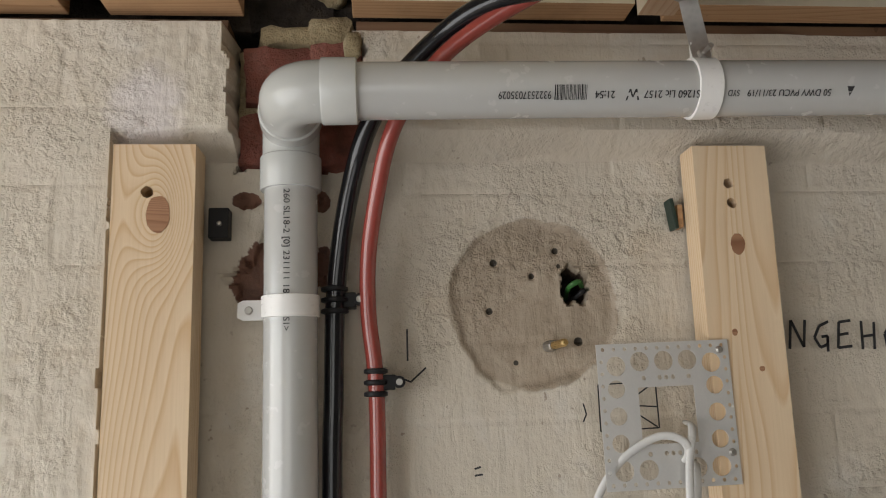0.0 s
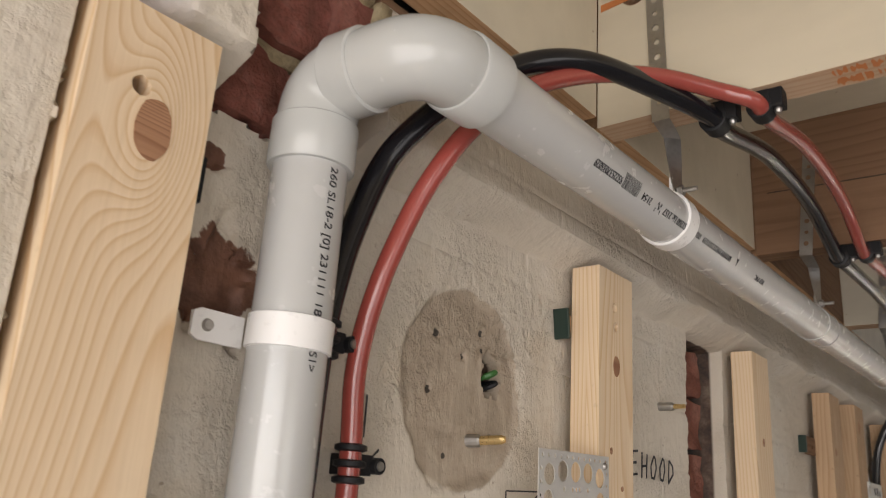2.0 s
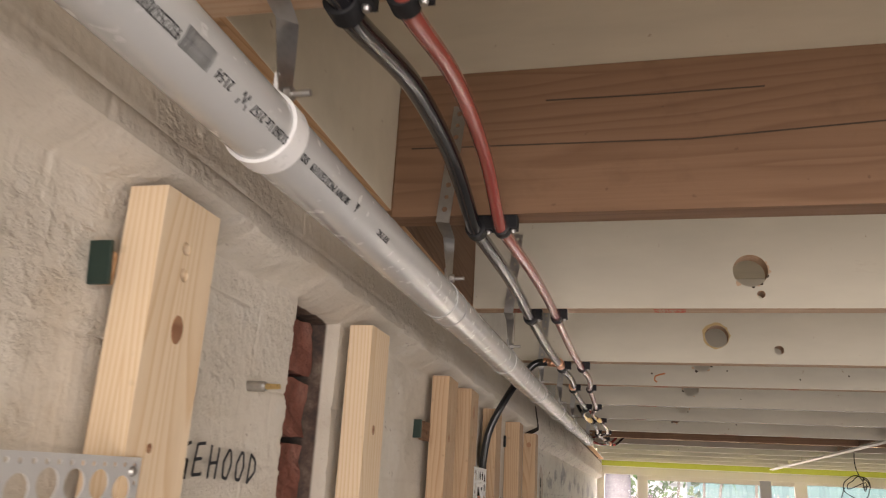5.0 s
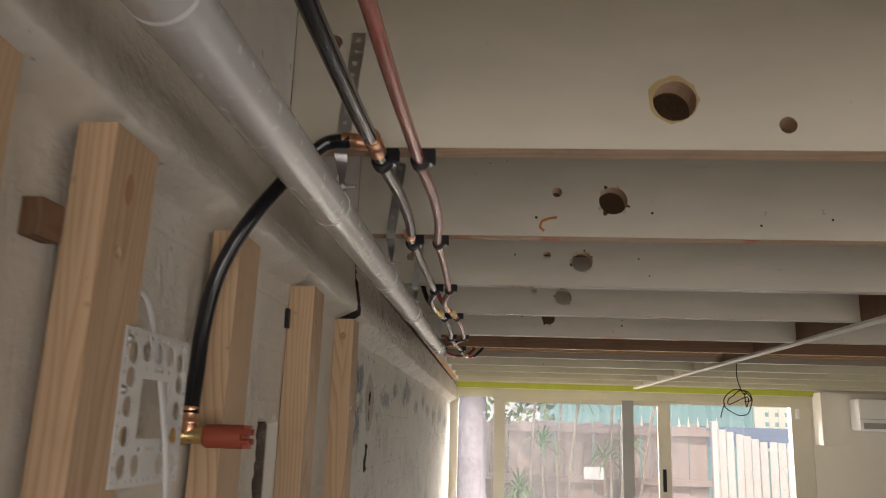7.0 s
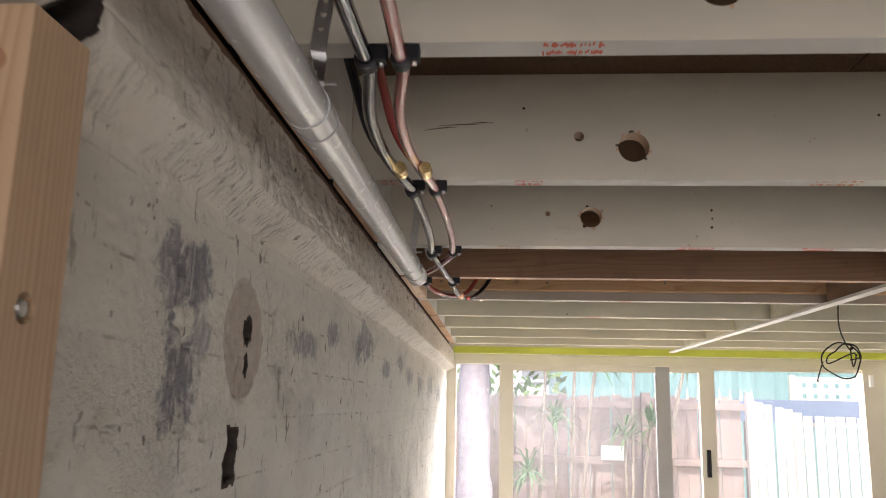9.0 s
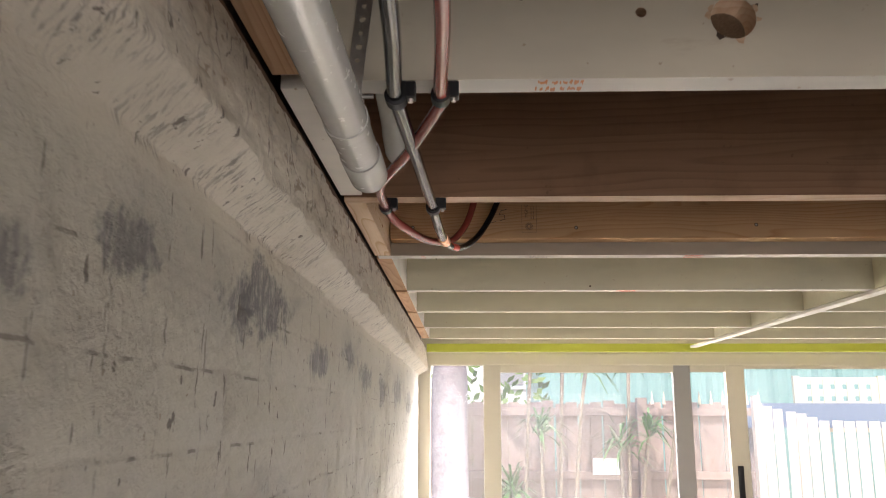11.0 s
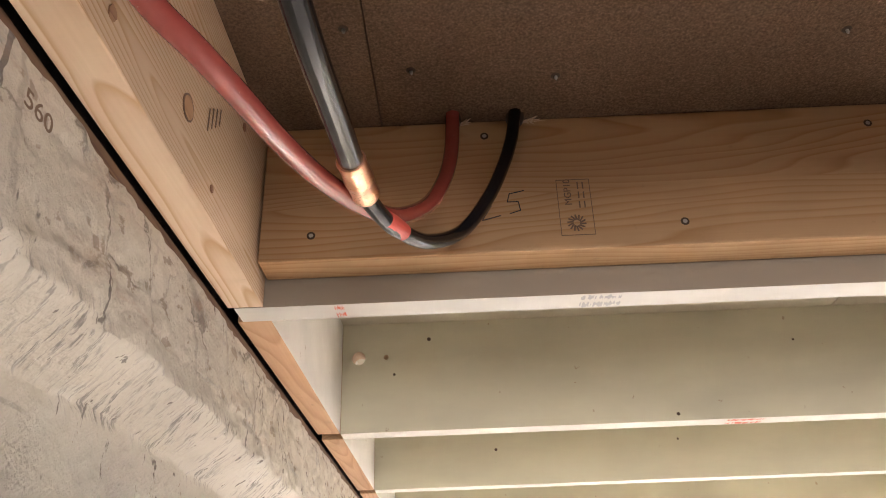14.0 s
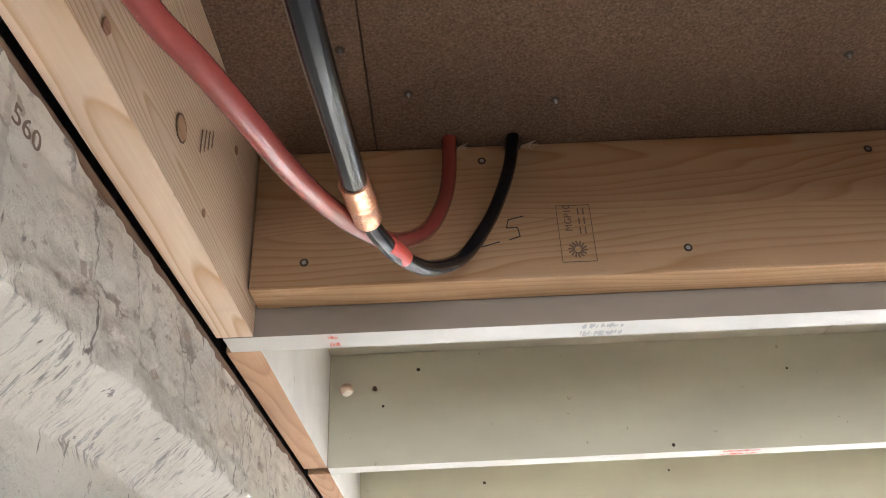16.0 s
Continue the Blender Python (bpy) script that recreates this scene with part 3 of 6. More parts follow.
# ---- large structure ----
JOISTS = [(-1.446, 2.17), (-0.846, 2.17), (-0.246, 2.17), (0.386, 2.156), (0.948, 2.160), (1.556, 2.165), (2.154, 2.152), (2.754, 2.17), (3.362, 2.17), (3.96, 2.17), (4.572, 2.162), (5.137, 2.166), (5.742, 2.17), (6.355, 2.17), (6.935, 2.17), (7.548, 2.17), (8.131, 2.17)]
THICK = 0.042
TOP = 2.39
WALL_TOP = 2.156


def sheet_rows():
    near = np.arange(-1.6, -0.6, 0.012)
    fine = np.arange(-0.6, 1.1, 0.003)
    rest = np.arange(1.1, 8.701, 0.0072)
    extra = [np.arange(a, b, 0.0022) for a, b in ((2.30, 2.52), (2.98, 3.06), (3.54, 3.76))]
    return np.unique(np.round(np.concatenate([near, fine, rest] + extra), 4))


def west_wall():
    """Painted brick with a corbelled top course, an older full-thickness stretch, chiselled holes and cement patches."""
    ys = sheet_rows()
    zs = np.concatenate([[0.0, 0.6, 1.1], np.arange(1.3, WALL_TOP + 0.0001, (WALL_TOP - 1.3) / 250)])
    y, z = np.meshgrid(ys, zs, indexing="ij")
    wob = fractal(y * 9, z * 9, 3)
    jag = fractal(y * 38, z * 38, 9) * 0.012
    # lower face, corbel above it, older face beside the first stud
    x = np.full_like(y, -0.004) - 0.012 * np.clip((y - 3.0) / 0.6, 0, 1)
    lip = np.clip((z - (2.008 + wob * 0.010) + 0.0) / 0.024, 0, 1)
    lip = np.where(y > 3.03, np.clip((z - (1.992 + wob * 0.006)) / (0.034 + 0.006 * fractal(y * 25, z * 6, 21)), 0, 1), lip)
    crown = 0.043 - 0.013 * np.clip((z - 2.04) / 0.12, 0, 1)
    old = y < (-0.19 + jag * 0.35)
    crown = np.where(y < 0.0, 0.049, crown)
    x = x + (crown - x) * lip
    x = np.where(old, 0.049, x)
    x = x + np.where((y > 3.0) & (lip >= 0.97), 0.0034 * np.clip(fractal(y * 34, z * 40, 45, 4) * 2, -1, 0.3), 0)
    # courses of brick under the paint
    course, length = 0.0862, 0.245
    row = np.floor((z + 0.012) / course)
    dz = np.abs((z + 0.012 + 0.002 * wob) / course - row - 0.5) * 2
    dy = np.abs(((y + 0.5 * length * (row % 2)) / length) % 1.0 - 0.5) * 2
    show = np.clip(0.55 + 1.2 * fractal(y * 2.3, z * 2.3, 31), 0.1, 1)
    joint = np.maximum(np.clip((dz - 0.93) / 0.07, 0, 1), np.clip((dy - 0.975) / 0.025, 0, 1))
    x = x - joint * 0.0024 * show
    tilt = np.sin(row * 12.9 + np.floor((y + 0.5 * length * (row % 2)) / length) * 78.2)
    x = x + 0.0004 * tilt
    # lumps and trowel drags
    crusty = np.clip(0.35 + 3.0 * fractal(y * 6, z * 6, 77, 2), 0.2, 1.3)
    x = x + 0.0045 * wob * np.where(old, 0.5, 0.6) + crusty * (0.0010 * fractal(y * 60, z * 45, 5) + 0.0012 * fractal(y * 120, z * 110, 15))
    x = x + np.where((lip > 0.02) & (lip < 0.98) & (y > 3.0), 0.0030 * fractal((y + z) * 110, (y - z) * 30, 41, 3), 0)
    x = x + np.where((y > 3.0) & (lip < 0.5), 0.002 * np.clip(fractal(y * 7, z * 11, 51) * 3, -1, 0.4), 0)
    kind = np.zeros(y.shape, int)

    def cut(inside, depth, k, soft=0.005):
        """Sinks the face where inside (metres within the edge) is positive."""
        nonlocal x
        x = x - depth * np.clip(inside / soft, 0, 1)
        # k 4 gives the opening's faces the near-black material as painted shade
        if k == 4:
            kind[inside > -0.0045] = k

    def blob(cy, cz, ry, rz, rough, seed):
        a = np.arctan2(z - cz, y - cy)
        return (1 + rough * fractal(np.cos(a) * 2.2 + 9, np.sin(a) * 2.2 + 5, seed) - np.hypot((y - cy) / ry, (z - cz) / rz)) * min(ry, rz)

    # round cement patches
    cut(blob(0.268, 1.842, 0.097, 0.099, 0.12, 61), 0.005, 1)
    cut(blob(3.652, 1.829, 0.094, 0.094, 0.10, 62), 0.003, 1)
    cut(blob(0.318, 1.862, 0.016, 0.024, 0.5, 63), 0.06, 3)
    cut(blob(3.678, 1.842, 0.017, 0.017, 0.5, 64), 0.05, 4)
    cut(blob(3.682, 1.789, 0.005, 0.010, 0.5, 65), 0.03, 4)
    for cy, cz in ((0.224, 1.890), (0.297, 1.903), (0.217, 1.834), (0.268, 1.874), (0.318, 1.797)):
        cut(0.0045 - np.hypot(y - cy, z - cz), 0.008, 1, 0.003)
    # chipped-off plaster
    cut(blob(-0.055, 1.965, 0.016, 0.009, 0.9, 66), 0.006, 2)
    cut(blob(-0.038, 1.876, 0.036, 0.034, 1.1, 67), 0.007, 2)
    cut(blob(0.035, 1.885, 0.018, 0.026, 0.9, 68), 0.007, 2)
    cut(blob(0.028, 1.962, 0.009, 0.012, 0.9, 69), 0.006, 2)
    # the hole knocked through beside the pipe bend, the tall niche and further breaks
    both = lambda *edges: np.minimum.reduce(edges)
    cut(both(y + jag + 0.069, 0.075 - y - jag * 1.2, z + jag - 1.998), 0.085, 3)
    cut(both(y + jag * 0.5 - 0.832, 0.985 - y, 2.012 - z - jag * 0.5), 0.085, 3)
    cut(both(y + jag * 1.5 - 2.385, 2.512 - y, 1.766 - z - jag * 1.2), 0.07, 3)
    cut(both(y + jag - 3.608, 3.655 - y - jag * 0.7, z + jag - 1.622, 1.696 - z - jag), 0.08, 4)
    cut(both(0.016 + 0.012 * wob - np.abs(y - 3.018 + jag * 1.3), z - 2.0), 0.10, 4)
    # gouges and a hacked joint past the last stud
    rng = random.Random(11)
    for k in range(26):
        gy, gz = rng.uniform(3.08, 3.50), rng.choice((rng.uniform(1.69, 1.73), rng.uniform(1.80, 1.94)))
        cut(blob(gy, gz, rng.uniform(0.005, 0.014), rng.uniform(0.005, 0.012), 0.9, 200 + k), rng.uniform(0.004, 0.009), 2, 0.004)
    cut(blob(3.352, 1.905, 0.013, 0.014, 0.7, 240), 0.016, 2, 0.006)
    cut(blob(3.385, 1.893, 0.009, 0.013, 0.7, 241), 0.014, 2, 0.006)
    for gy, g0, g1 in ((3.30, 1.935, 1.975), (3.585, 1.90, 1.955), (4.02, 1.86, 1.90), (4.38, 1.80, 1.86), (4.87, 1.87, 1.95), (5.16, 1.79, 1.85), (5.42, 1.86, 1.905), (5.9, 1.80, 1.88), (6.5, 1.82, 1.90), (7.2, 1.78, 1.9)):
        cut(both(0.0045 + 0.004 * wob - np.abs(y - gy + jag * 0.6), z - g0, g1 - z), 0.006, 2, 0.004)
    # scabbled dents along the far stretch
    x = x - np.where(y > 3.05, 0.006 * np.clip(fractal(y * 16, z * 9, 71) * 2.4 - 0.55, 0, 1), 0)
    n, m = y.shape
    co = np.stack([x, y, z], -1).reshape(-1, 3)
    idx = np.arange(n * m).reshape(n, m)
    quads = np.stack([idx[:-1, :-1], idx[1:, :-1], idx[1:, 1:], idx[:-1, 1:]], -1).reshape(-1, 4)
    fk = np.maximum(np.maximum(kind[:-1, :-1], kind[1:, :-1]), np.maximum(kind[1:, 1:], kind[:-1, 1:])).reshape(-1)
    # back, top and ends give it its thickness
    rim = np.concatenate([idx[:, -1], idx[-1, ::-1][1:], idx[::-1, 0][1:], idx[0, 1:-1]])
    base = len(co)
    rim_co = co[rim].copy()
    rim_co[:, 0] = -0.24
    co = np.concatenate([co, rim_co])
    k = len(rim)
    ring = np.arange(k)
    sides = np.stack([rim[ring], rim[(ring + 1) % k], base + (ring + 1) % k, base + ring], -1)
    faces = [tuple(q) for q in quads.tolist()] + [tuple(q) for q in sides.tolist()] + [tuple(range(base, base + k))]
    me = bpy.data.meshes.new("wall_west")
    me.from_pydata(co.tolist(), [], faces)
    for mat in (WALL, CONCRETE, BRICKRAW, MORTAR, RECESS_BLACK, LEDGE):
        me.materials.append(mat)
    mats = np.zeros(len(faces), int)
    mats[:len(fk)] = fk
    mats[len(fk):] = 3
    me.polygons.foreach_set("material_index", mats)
    me.shade_smooth()
    me.set_sharp_from_angle(angle=radians(50))
    me.update()
    return tagged(new("wall_west", me), "cream painted brick wall with chipped patches and corbelled top", "wall", kind="structure")


wall_west = west_wall()
single("floor", box(-0.24, 5.3, -2.14, 8.9, -0.12, 0), FLOORM, "dusty bare concrete floor of the room", "floor", kind="structure")
# unseen closing walls, their openings assumed to hold the added fill lamps
single("wall_south", merge(merge(box(0, 0.1, -2.14, -2.0, 0, TOP), box(3.4, 5.3, -2.14, -2.0, 0, TOP)), merge(box(0.1, 3.4, -2.14, -2.0, 0, 0.12), box(0.1, 3.4, -2.14, -2.0, 2.2, TOP))), UNSEENWALL, "unseen grey wall with an assumed opening for a fill lamp", "wall", kind="structure")
east = box(5.2, 5.3, -2.0, -1.8, 0, TOP)
for piece in ((5.2, 5.3, 0.7, 8.7, 0, TOP), (5.2, 5.3, -1.8, 0.7, 0, 0.12), (5.2, 5.3, -1.8, 0.7, 2.2, TOP)):
    box(*piece, bm=east)
single("wall_east", east, UNSEENWALL, "unseen grey wall with an assumed opening for a fill lamp", "wall", kind="structure")
west_back = box(-0.24, 0.0, -2.14, -1.6, 0, TOP)
single("wall_west_return", west_back, PLASTER, "plain plastered wall beyond the painted brick", "wall", kind="structure")

# boards over the joists: painted at the start, bare chipboard further on
ceiling = bmesh.new()
for y0, y1, slot in ((-2.14, 2.175, 0), (2.175, 4.594, 1), (4.594, 5.764, 1), (5.764, 8.9, 0)):
    before = len(ceiling.faces)
    if y0 == 4.594:
        box(-0.24, 0.2205, y0, y1 - 0.003, TOP, TOP + 0.03, bm=ceiling)
        box(0.2222, 1.05, y0, y1 - 0.003, TOP, TOP + 0.03, bm=ceiling)
    else:
        box(-0.24, 1.05, y0, y1 - 0.003, TOP, TOP + 0.03, bm=ceiling)
    box(1.053, 5.3, y0, y1 - 0.003, TOP, TOP + 0.03, bm=ceiling)
    ceiling.faces.ensure_lookup_table()
    for f in ceiling.faces[before:]:
        f.material_index = slot
single("ceiling", ceiling, [CREAM, CHIP], "floorboards overhead, cream painted then bare brown particleboard", "ceiling", kind="structure")
# unseen slab added over the boards to block sun and sky
single("roof_cover", box(-0.5, 5.6, -2.4, 9.2, TOP + 0.035, TOP + 0.25), DARKWOOD, "unseen slab over the floorboards shutting out daylight", "ceiling", kind="structure")

# joists with their drilled holes: (x, z, radius)
JOIST_HOLES = {
    3: [(0.123, 2.321, 0.016)],
    5: [(0.650, 2.244, 0.034), (0.668, 2.194, 0.008)],
    6: [(0.635, 2.226, 0.031), (0.792, 2.190, 0.0125), (0.135, 2.318, 0.012)],
    7: [(0.637, 2.252, 0.031), (0.515, 2.270, 0.011)],
    8: [(0.636, 2.244, 0.031), (0.534, 2.262, 0.011), (0.13, 2.25, 0.012)],
    9: [(0.633, 2.236, 0.030), (0.527, 2.258, 0.010)],
    10: [(0.622, 2.243, 0.029), (0.505, 2.252, 0.007)],
    13: [(0.108, 2.318, 0.0135), (0.162, 2.318, 0.005)],
}
joist_objects = []
SKIN = {4: (HARD_X, HARD_X, "bare brown hardwood floor joist with splits along the grain"), 12: (TAUPE, EDGE, "drab primed joist with a chipped white lower edge"), 11: (HARD_X, BARE_X, "bare reddish brown floor joist with a pale lower edge")}
for k, (y0, z0) in enumerate(JOISTS):
    paint = CREAM if k < 5 else GREYCREAM if k < 13 else OLIVE
    face, edge, label = SKIN.get(k, (paint, BARE_X if k < 8 else EDGE, "cream painted floor joist with drilled holes and a scraped lower edge"))
    m = Matrix.Translation((0, y0 + THICK, 0)) @ Matrix.Rotation(radians(90), 4, "X")
    x0 = 0.04 if k in (11, 12) else 0.076
    bm = perforated(rect_points(x0, 5.2, z0, TOP - 0.001), [ring_points(x, z, r, 26) for x, z, r in JOIST_HOLES.get(k, [])], THICK, m)
    bm.normal_update()
    for f in bm.faces:
        c = f.calc_center_median()
        if abs(f.normal.z) > 0.9 and c.z < z0 + 0.002:
            f.material_index = 1
        elif abs(f.normal.y) < 0.5 and z0 + 0.004 < c.z < TOP - 0.01 and c.x > x0 + 0.01:
            f.material_index = 2
    joist_objects.append(single("floor_joist", bm, [face, edge, BARE_X], label, "joist", "floor joists overhead"))
sister = thing("sister_joist", "new pine joist fixed beside an old painted one", "joist")
part("board", box(0.078, 5.15, 5.690, 5.7395, 2.204, TOP - 0.001, 0.003), PINE_X, sister)

# blocking between joists along the wall
for k in range(len(JOISTS) - 1):
    y0, y1 = JOISTS[k][0] + THICK + 0.001, JOISTS[k + 1][0] - 0.001
    spans = [(y0, y1)]
    if k == 2:
        spans = [(y0, -0.056), (0.066, y1)]
    if k == 11:
        spans = [(y0, 5.7405)]
    for a, b in spans:
        bm = box(0.033, 0.0755, a, b, 2.17, TOP - 0.002, 0.0015)
        bm.normal_update()
        under = PINE_Y if k == 11 else WHITE if k == 10 else BARE_Y
        skin, label = (PINE_Y, "knotty new pine blocking between joists") if k == 11 else (DARKWOOD, "dark nail-holed timber blocking between joists") if k == 4 else (CREAM if k < 5 else WHITE, "painted blocking between joists with a bare lower edge")
        for f in bm.faces:
            if f.normal.z < -0.4 or abs(f.normal.y) > 0.7:
                f.material_index = 1
        piece = single("blocking", bm, [skin, under], label, "blocking", "blocking along the wall")
        if k == 11:
            pine_block = piece
for k in range(4, len(JOISTS) - 1):
    y0, y1 = JOISTS[k][0] + THICK + 0.001, JOISTS[k + 1][0] - 0.001
    if k == 11:
        y1 = 5.689
    single("blocking", box(1.685, 1.727, y0, y1, 2.172, TOP - 0.002, 0.0015), HARD_X if k in (7, 8, 9, 10, 11) else OLIVE, "blocking row across the middle of the joists", "blocking", "mid-span blocking")
single("batten", box(1.683, 1.729, 2.758, 8.62, 2.158, 2.1695, 0.001), WHITE, "thin white painted batten under the joists", "batten")
for a, b in ((-1.6, -0.075), (0.07, 8.7)):
    single("wall_plate", box(-0.2, 0.0265, a, b, WALL_TOP + 0.001, 2.169), DARKWOOD, "dark timber packing along the wall head", "plate", kind="structure")

# added near-black block that stops daylight leaking in over the wall
single("wall_head", box(-0.24, -0.005, -1.6, 8.7, 2.1695, TOP - 0.001), RECESS_BLACK, "unseen near-black block shutting daylight out behind the blocking", "wall", kind="structure")

# ---- north end: glazed doors and the garden ----
north = box(-0.24, 5.3, 8.70, 8.85, 2.13, TOP)
box(3.32, 5.3, 8.70, 8.85, 0, 2.13, bm=north)
box(-0.24, -0.035, 8.70, 8.85, 0, 2.13, bm=north)
single("wall_north", north, PLASTER, "white plastered end wall above glazed sliding doors", "wall", kind="structure")
single("trim_north", box(0.035, 3.34, 8.655, 8.699, 2.136, 2.186), LIME, "lime green painted strip above the sliding doors", "trim", kind="structure")
single("bulkhead", box(3.33, 5.19, 8.50, 8.698, 1.70, 2.168, 0.004), PLASTER, "white boxed-in bulkhead beside the sliding doors", "bulkhead", kind="structure")

# solid black strip put where the gap by the frame lies in shade
single("trim_joint", box(-0.034, -0.0225, 8.676, 8.699, 0.0, 2.012), BLACKPL, "thin black strip standing in for the shaded gap beside the door frame", "joint", kind="structure")

door = thing("door_1", "cream aluminium sliding doors with four glass lights", "sliding door", kind="structure")
for a, b, c, d in ((-0.033, 3.317, 2.055, 2.128), (-0.033, 0.058, 0.0, 2.055), (3.135, 3.317, 0.0, 2.055), (0.058, 3.135, 0.0, 0.06)):
    part("door_frame", box(a, b, 8.702, 8.80, c, d, 0.002), ALU, door)
for a, b, mat in ((0.395, 0.502, ALU), (1.922, 2.037, ALU), (1.597, 1.704, GREYALU)):
    y0 = 8.735 if mat is GREYALU else 8.715
    part("stile", box(a, b, y0, y0 + 0.04, 0.06, 2.0545, 0.002), mat, door, "grey sash stile" if mat is GREYALU else "")
for a, b, z in ((0.502, 1.597, 2.008), (1.704, 1.922, 2.012), (2.037, 3.135, 2.032)):
    part("head_rail", box(a, b, 8.72, 8.75, z, 2.0545, 0.001), ALU, door)
for a, b, z in ((0.058, 0.395, 2.054), (0.502, 1.597, 2.008), (1.704, 1.922, 2.012), (2.037, 3.135, 2.032)):
    pane = part("pane", box(a, b, 8.738, 8.743, 0.06, z), GLASS, door)
    pane.visible_shadow = False
lock = part("handle", box(1.955, 1.985, 8.69, 8.7145, 1.24, 1.44, 0.004), BLACKPL, door, "black pull handle")
part("latch", box(3.175, 3.20, 8.67, 8.7015, 1.93, 2.02, 0.003), WHITEPL, door)

# ---- studs against the wall ----
STUDS = [(-0.187, -0.098, 0.010, 0.057), (0.446, 0.536, 0.011, 0.047), (0.989, 1.078, 0.011, 0.046), (1.483, 1.572, 0.013, 0.048), (1.708, 1.798, 0.014, 0.049), (2.072, 2.162, 0.008, 0.046), (2.517, 2.607, -0.002, 0.045), (2.957, 3.037, -0.004, 0.043)]
STUD_TOP = [2.012, 2.012, 2.008, 2.006, 2.010, 2.003, 2.008, 2.007]
STUD_KNOTS = {0: [(-0.137, 1.936, 0.0125, 0.020)], 1: [(0.491, 1.898, 0.008, 0.012), (0.478, 1.80, 0.003, 0.004), (0.505, 1.76, 0.003, 0.003)], 2: [(1.03, 1.86, 0.005, 0.007)], 3: [(1.511, 1.884, 0.006, 0.008)], 4: [(1.746, 1.96, 0.008, 0.015)], 6: [(2.546, 1.943, 0.003, 0.005)], 7: [(3.0, 1.965, 0.0, 0.0)]}
STUD_HOLES = {0: [(-0.149, 1.960, 0.0065)], 1: [(0.487, 1.968, 0.006), (0.489, 1.945, 0.006)], 4: [(1.741, 1.900, 0.006)], 5: [(2.113, 1.953, 0.004)], 7: [(2.990, 1.795, 0.011)]}
for k, (y0, y1, x0, x1) in enumerate(STUDS):
    fresh = k < 3
    stud = thing("stud", ("fresh knotty pine stud" if fresh else "site-worn pine stud") + " upright against the painted wall", "stud", "pine studs along the wall", at=(x1, (y0 + y1) / 2, 0))
    inv = Matrix.Translation((-x1, -(y0 + y1) / 2, 0))
    m = inv @ Matrix.Translation((x1, 0, 0)) @ Matrix(((0, 0, -1, 0), (1, 0, 0, 0), (0, 1, 0, 0), (0, 0, 0, 1)))
    holes = [ring_points(a, b, r, 16, 0.08) for a, b, r in STUD_HOLES.get(k, [])]
    bm = perforated(rect_points(y0 + 0.002, y1 - 0.002, 0.0, STUD_TOP[k]), holes, x1 - x0, m)
    part("post", bm, PINE_K if k == 0 else PINE_V if fresh else PINE_D, stud)
    for a, b, ry, rz in STUD_KNOTS.get(k, []):
        if ry:
            kb = perforated(ring_points(a, b, ry, 20, 0.05), [], 0.0012, inv @ Matrix.Translation((x1 + 0.0006, 0, 0)) @ Matrix(((0, 0, -1, 0), (1, 0, 0, 0), (0, 1, 0, 0), (0, 0, 0, 1))))
            bmesh.ops.scale(kb, vec=(1, 1, rz / ry), verts=kb.verts, space=Matrix.Translation((0, 0, -b)))
            part("knot", kb, KNOT, stud, "brown resinous knot")
    for a, b, r in STUD_HOLES.get(k, []):
        # dark box behind the bored hole, standing in for its shade
        part("hole_back", box(x0 + 0.001 - x1, x0 + 0.012 - x1, a - r * 1.4 - (y0 + y1) / 2, a + r * 1.4 - (y0 + y1) / 2, b - r * 1.4, b + r * 1.4), HOLE_DARKMARK, stud)
    if 3 <= k <= 6:
        # set a little out of plumb, the head fixed
        stud.rotation_euler = (-0.03, 0, 0)
        stud.location = (x1, (y0 + y1) / 2 - 2.0 * math.sin(0.03), 2.0 - 2.0 * math.cos(0.03))
    if k == 7:
        part("bolt", lathe((-0.012, 2.990 - (y0 + y1) / 2, 1.795), (-0.001, 2.990 - (y0 + y1) / 2, 1.795), ((0, 0.008), (0.7, 0.008), (1, 0.006)), 12), GALV, stud, "recessed galvanised bolt head")
        part("knot", perforated(ring_points(0.018, 1.965, 0.009, 18, 0.1), [], 0.0012, inv @ Matrix.Translation((0, y0 + 0.0024, 0)) @ Matrix.Rotation(radians(90), 4, "X")), KNOT, stud)

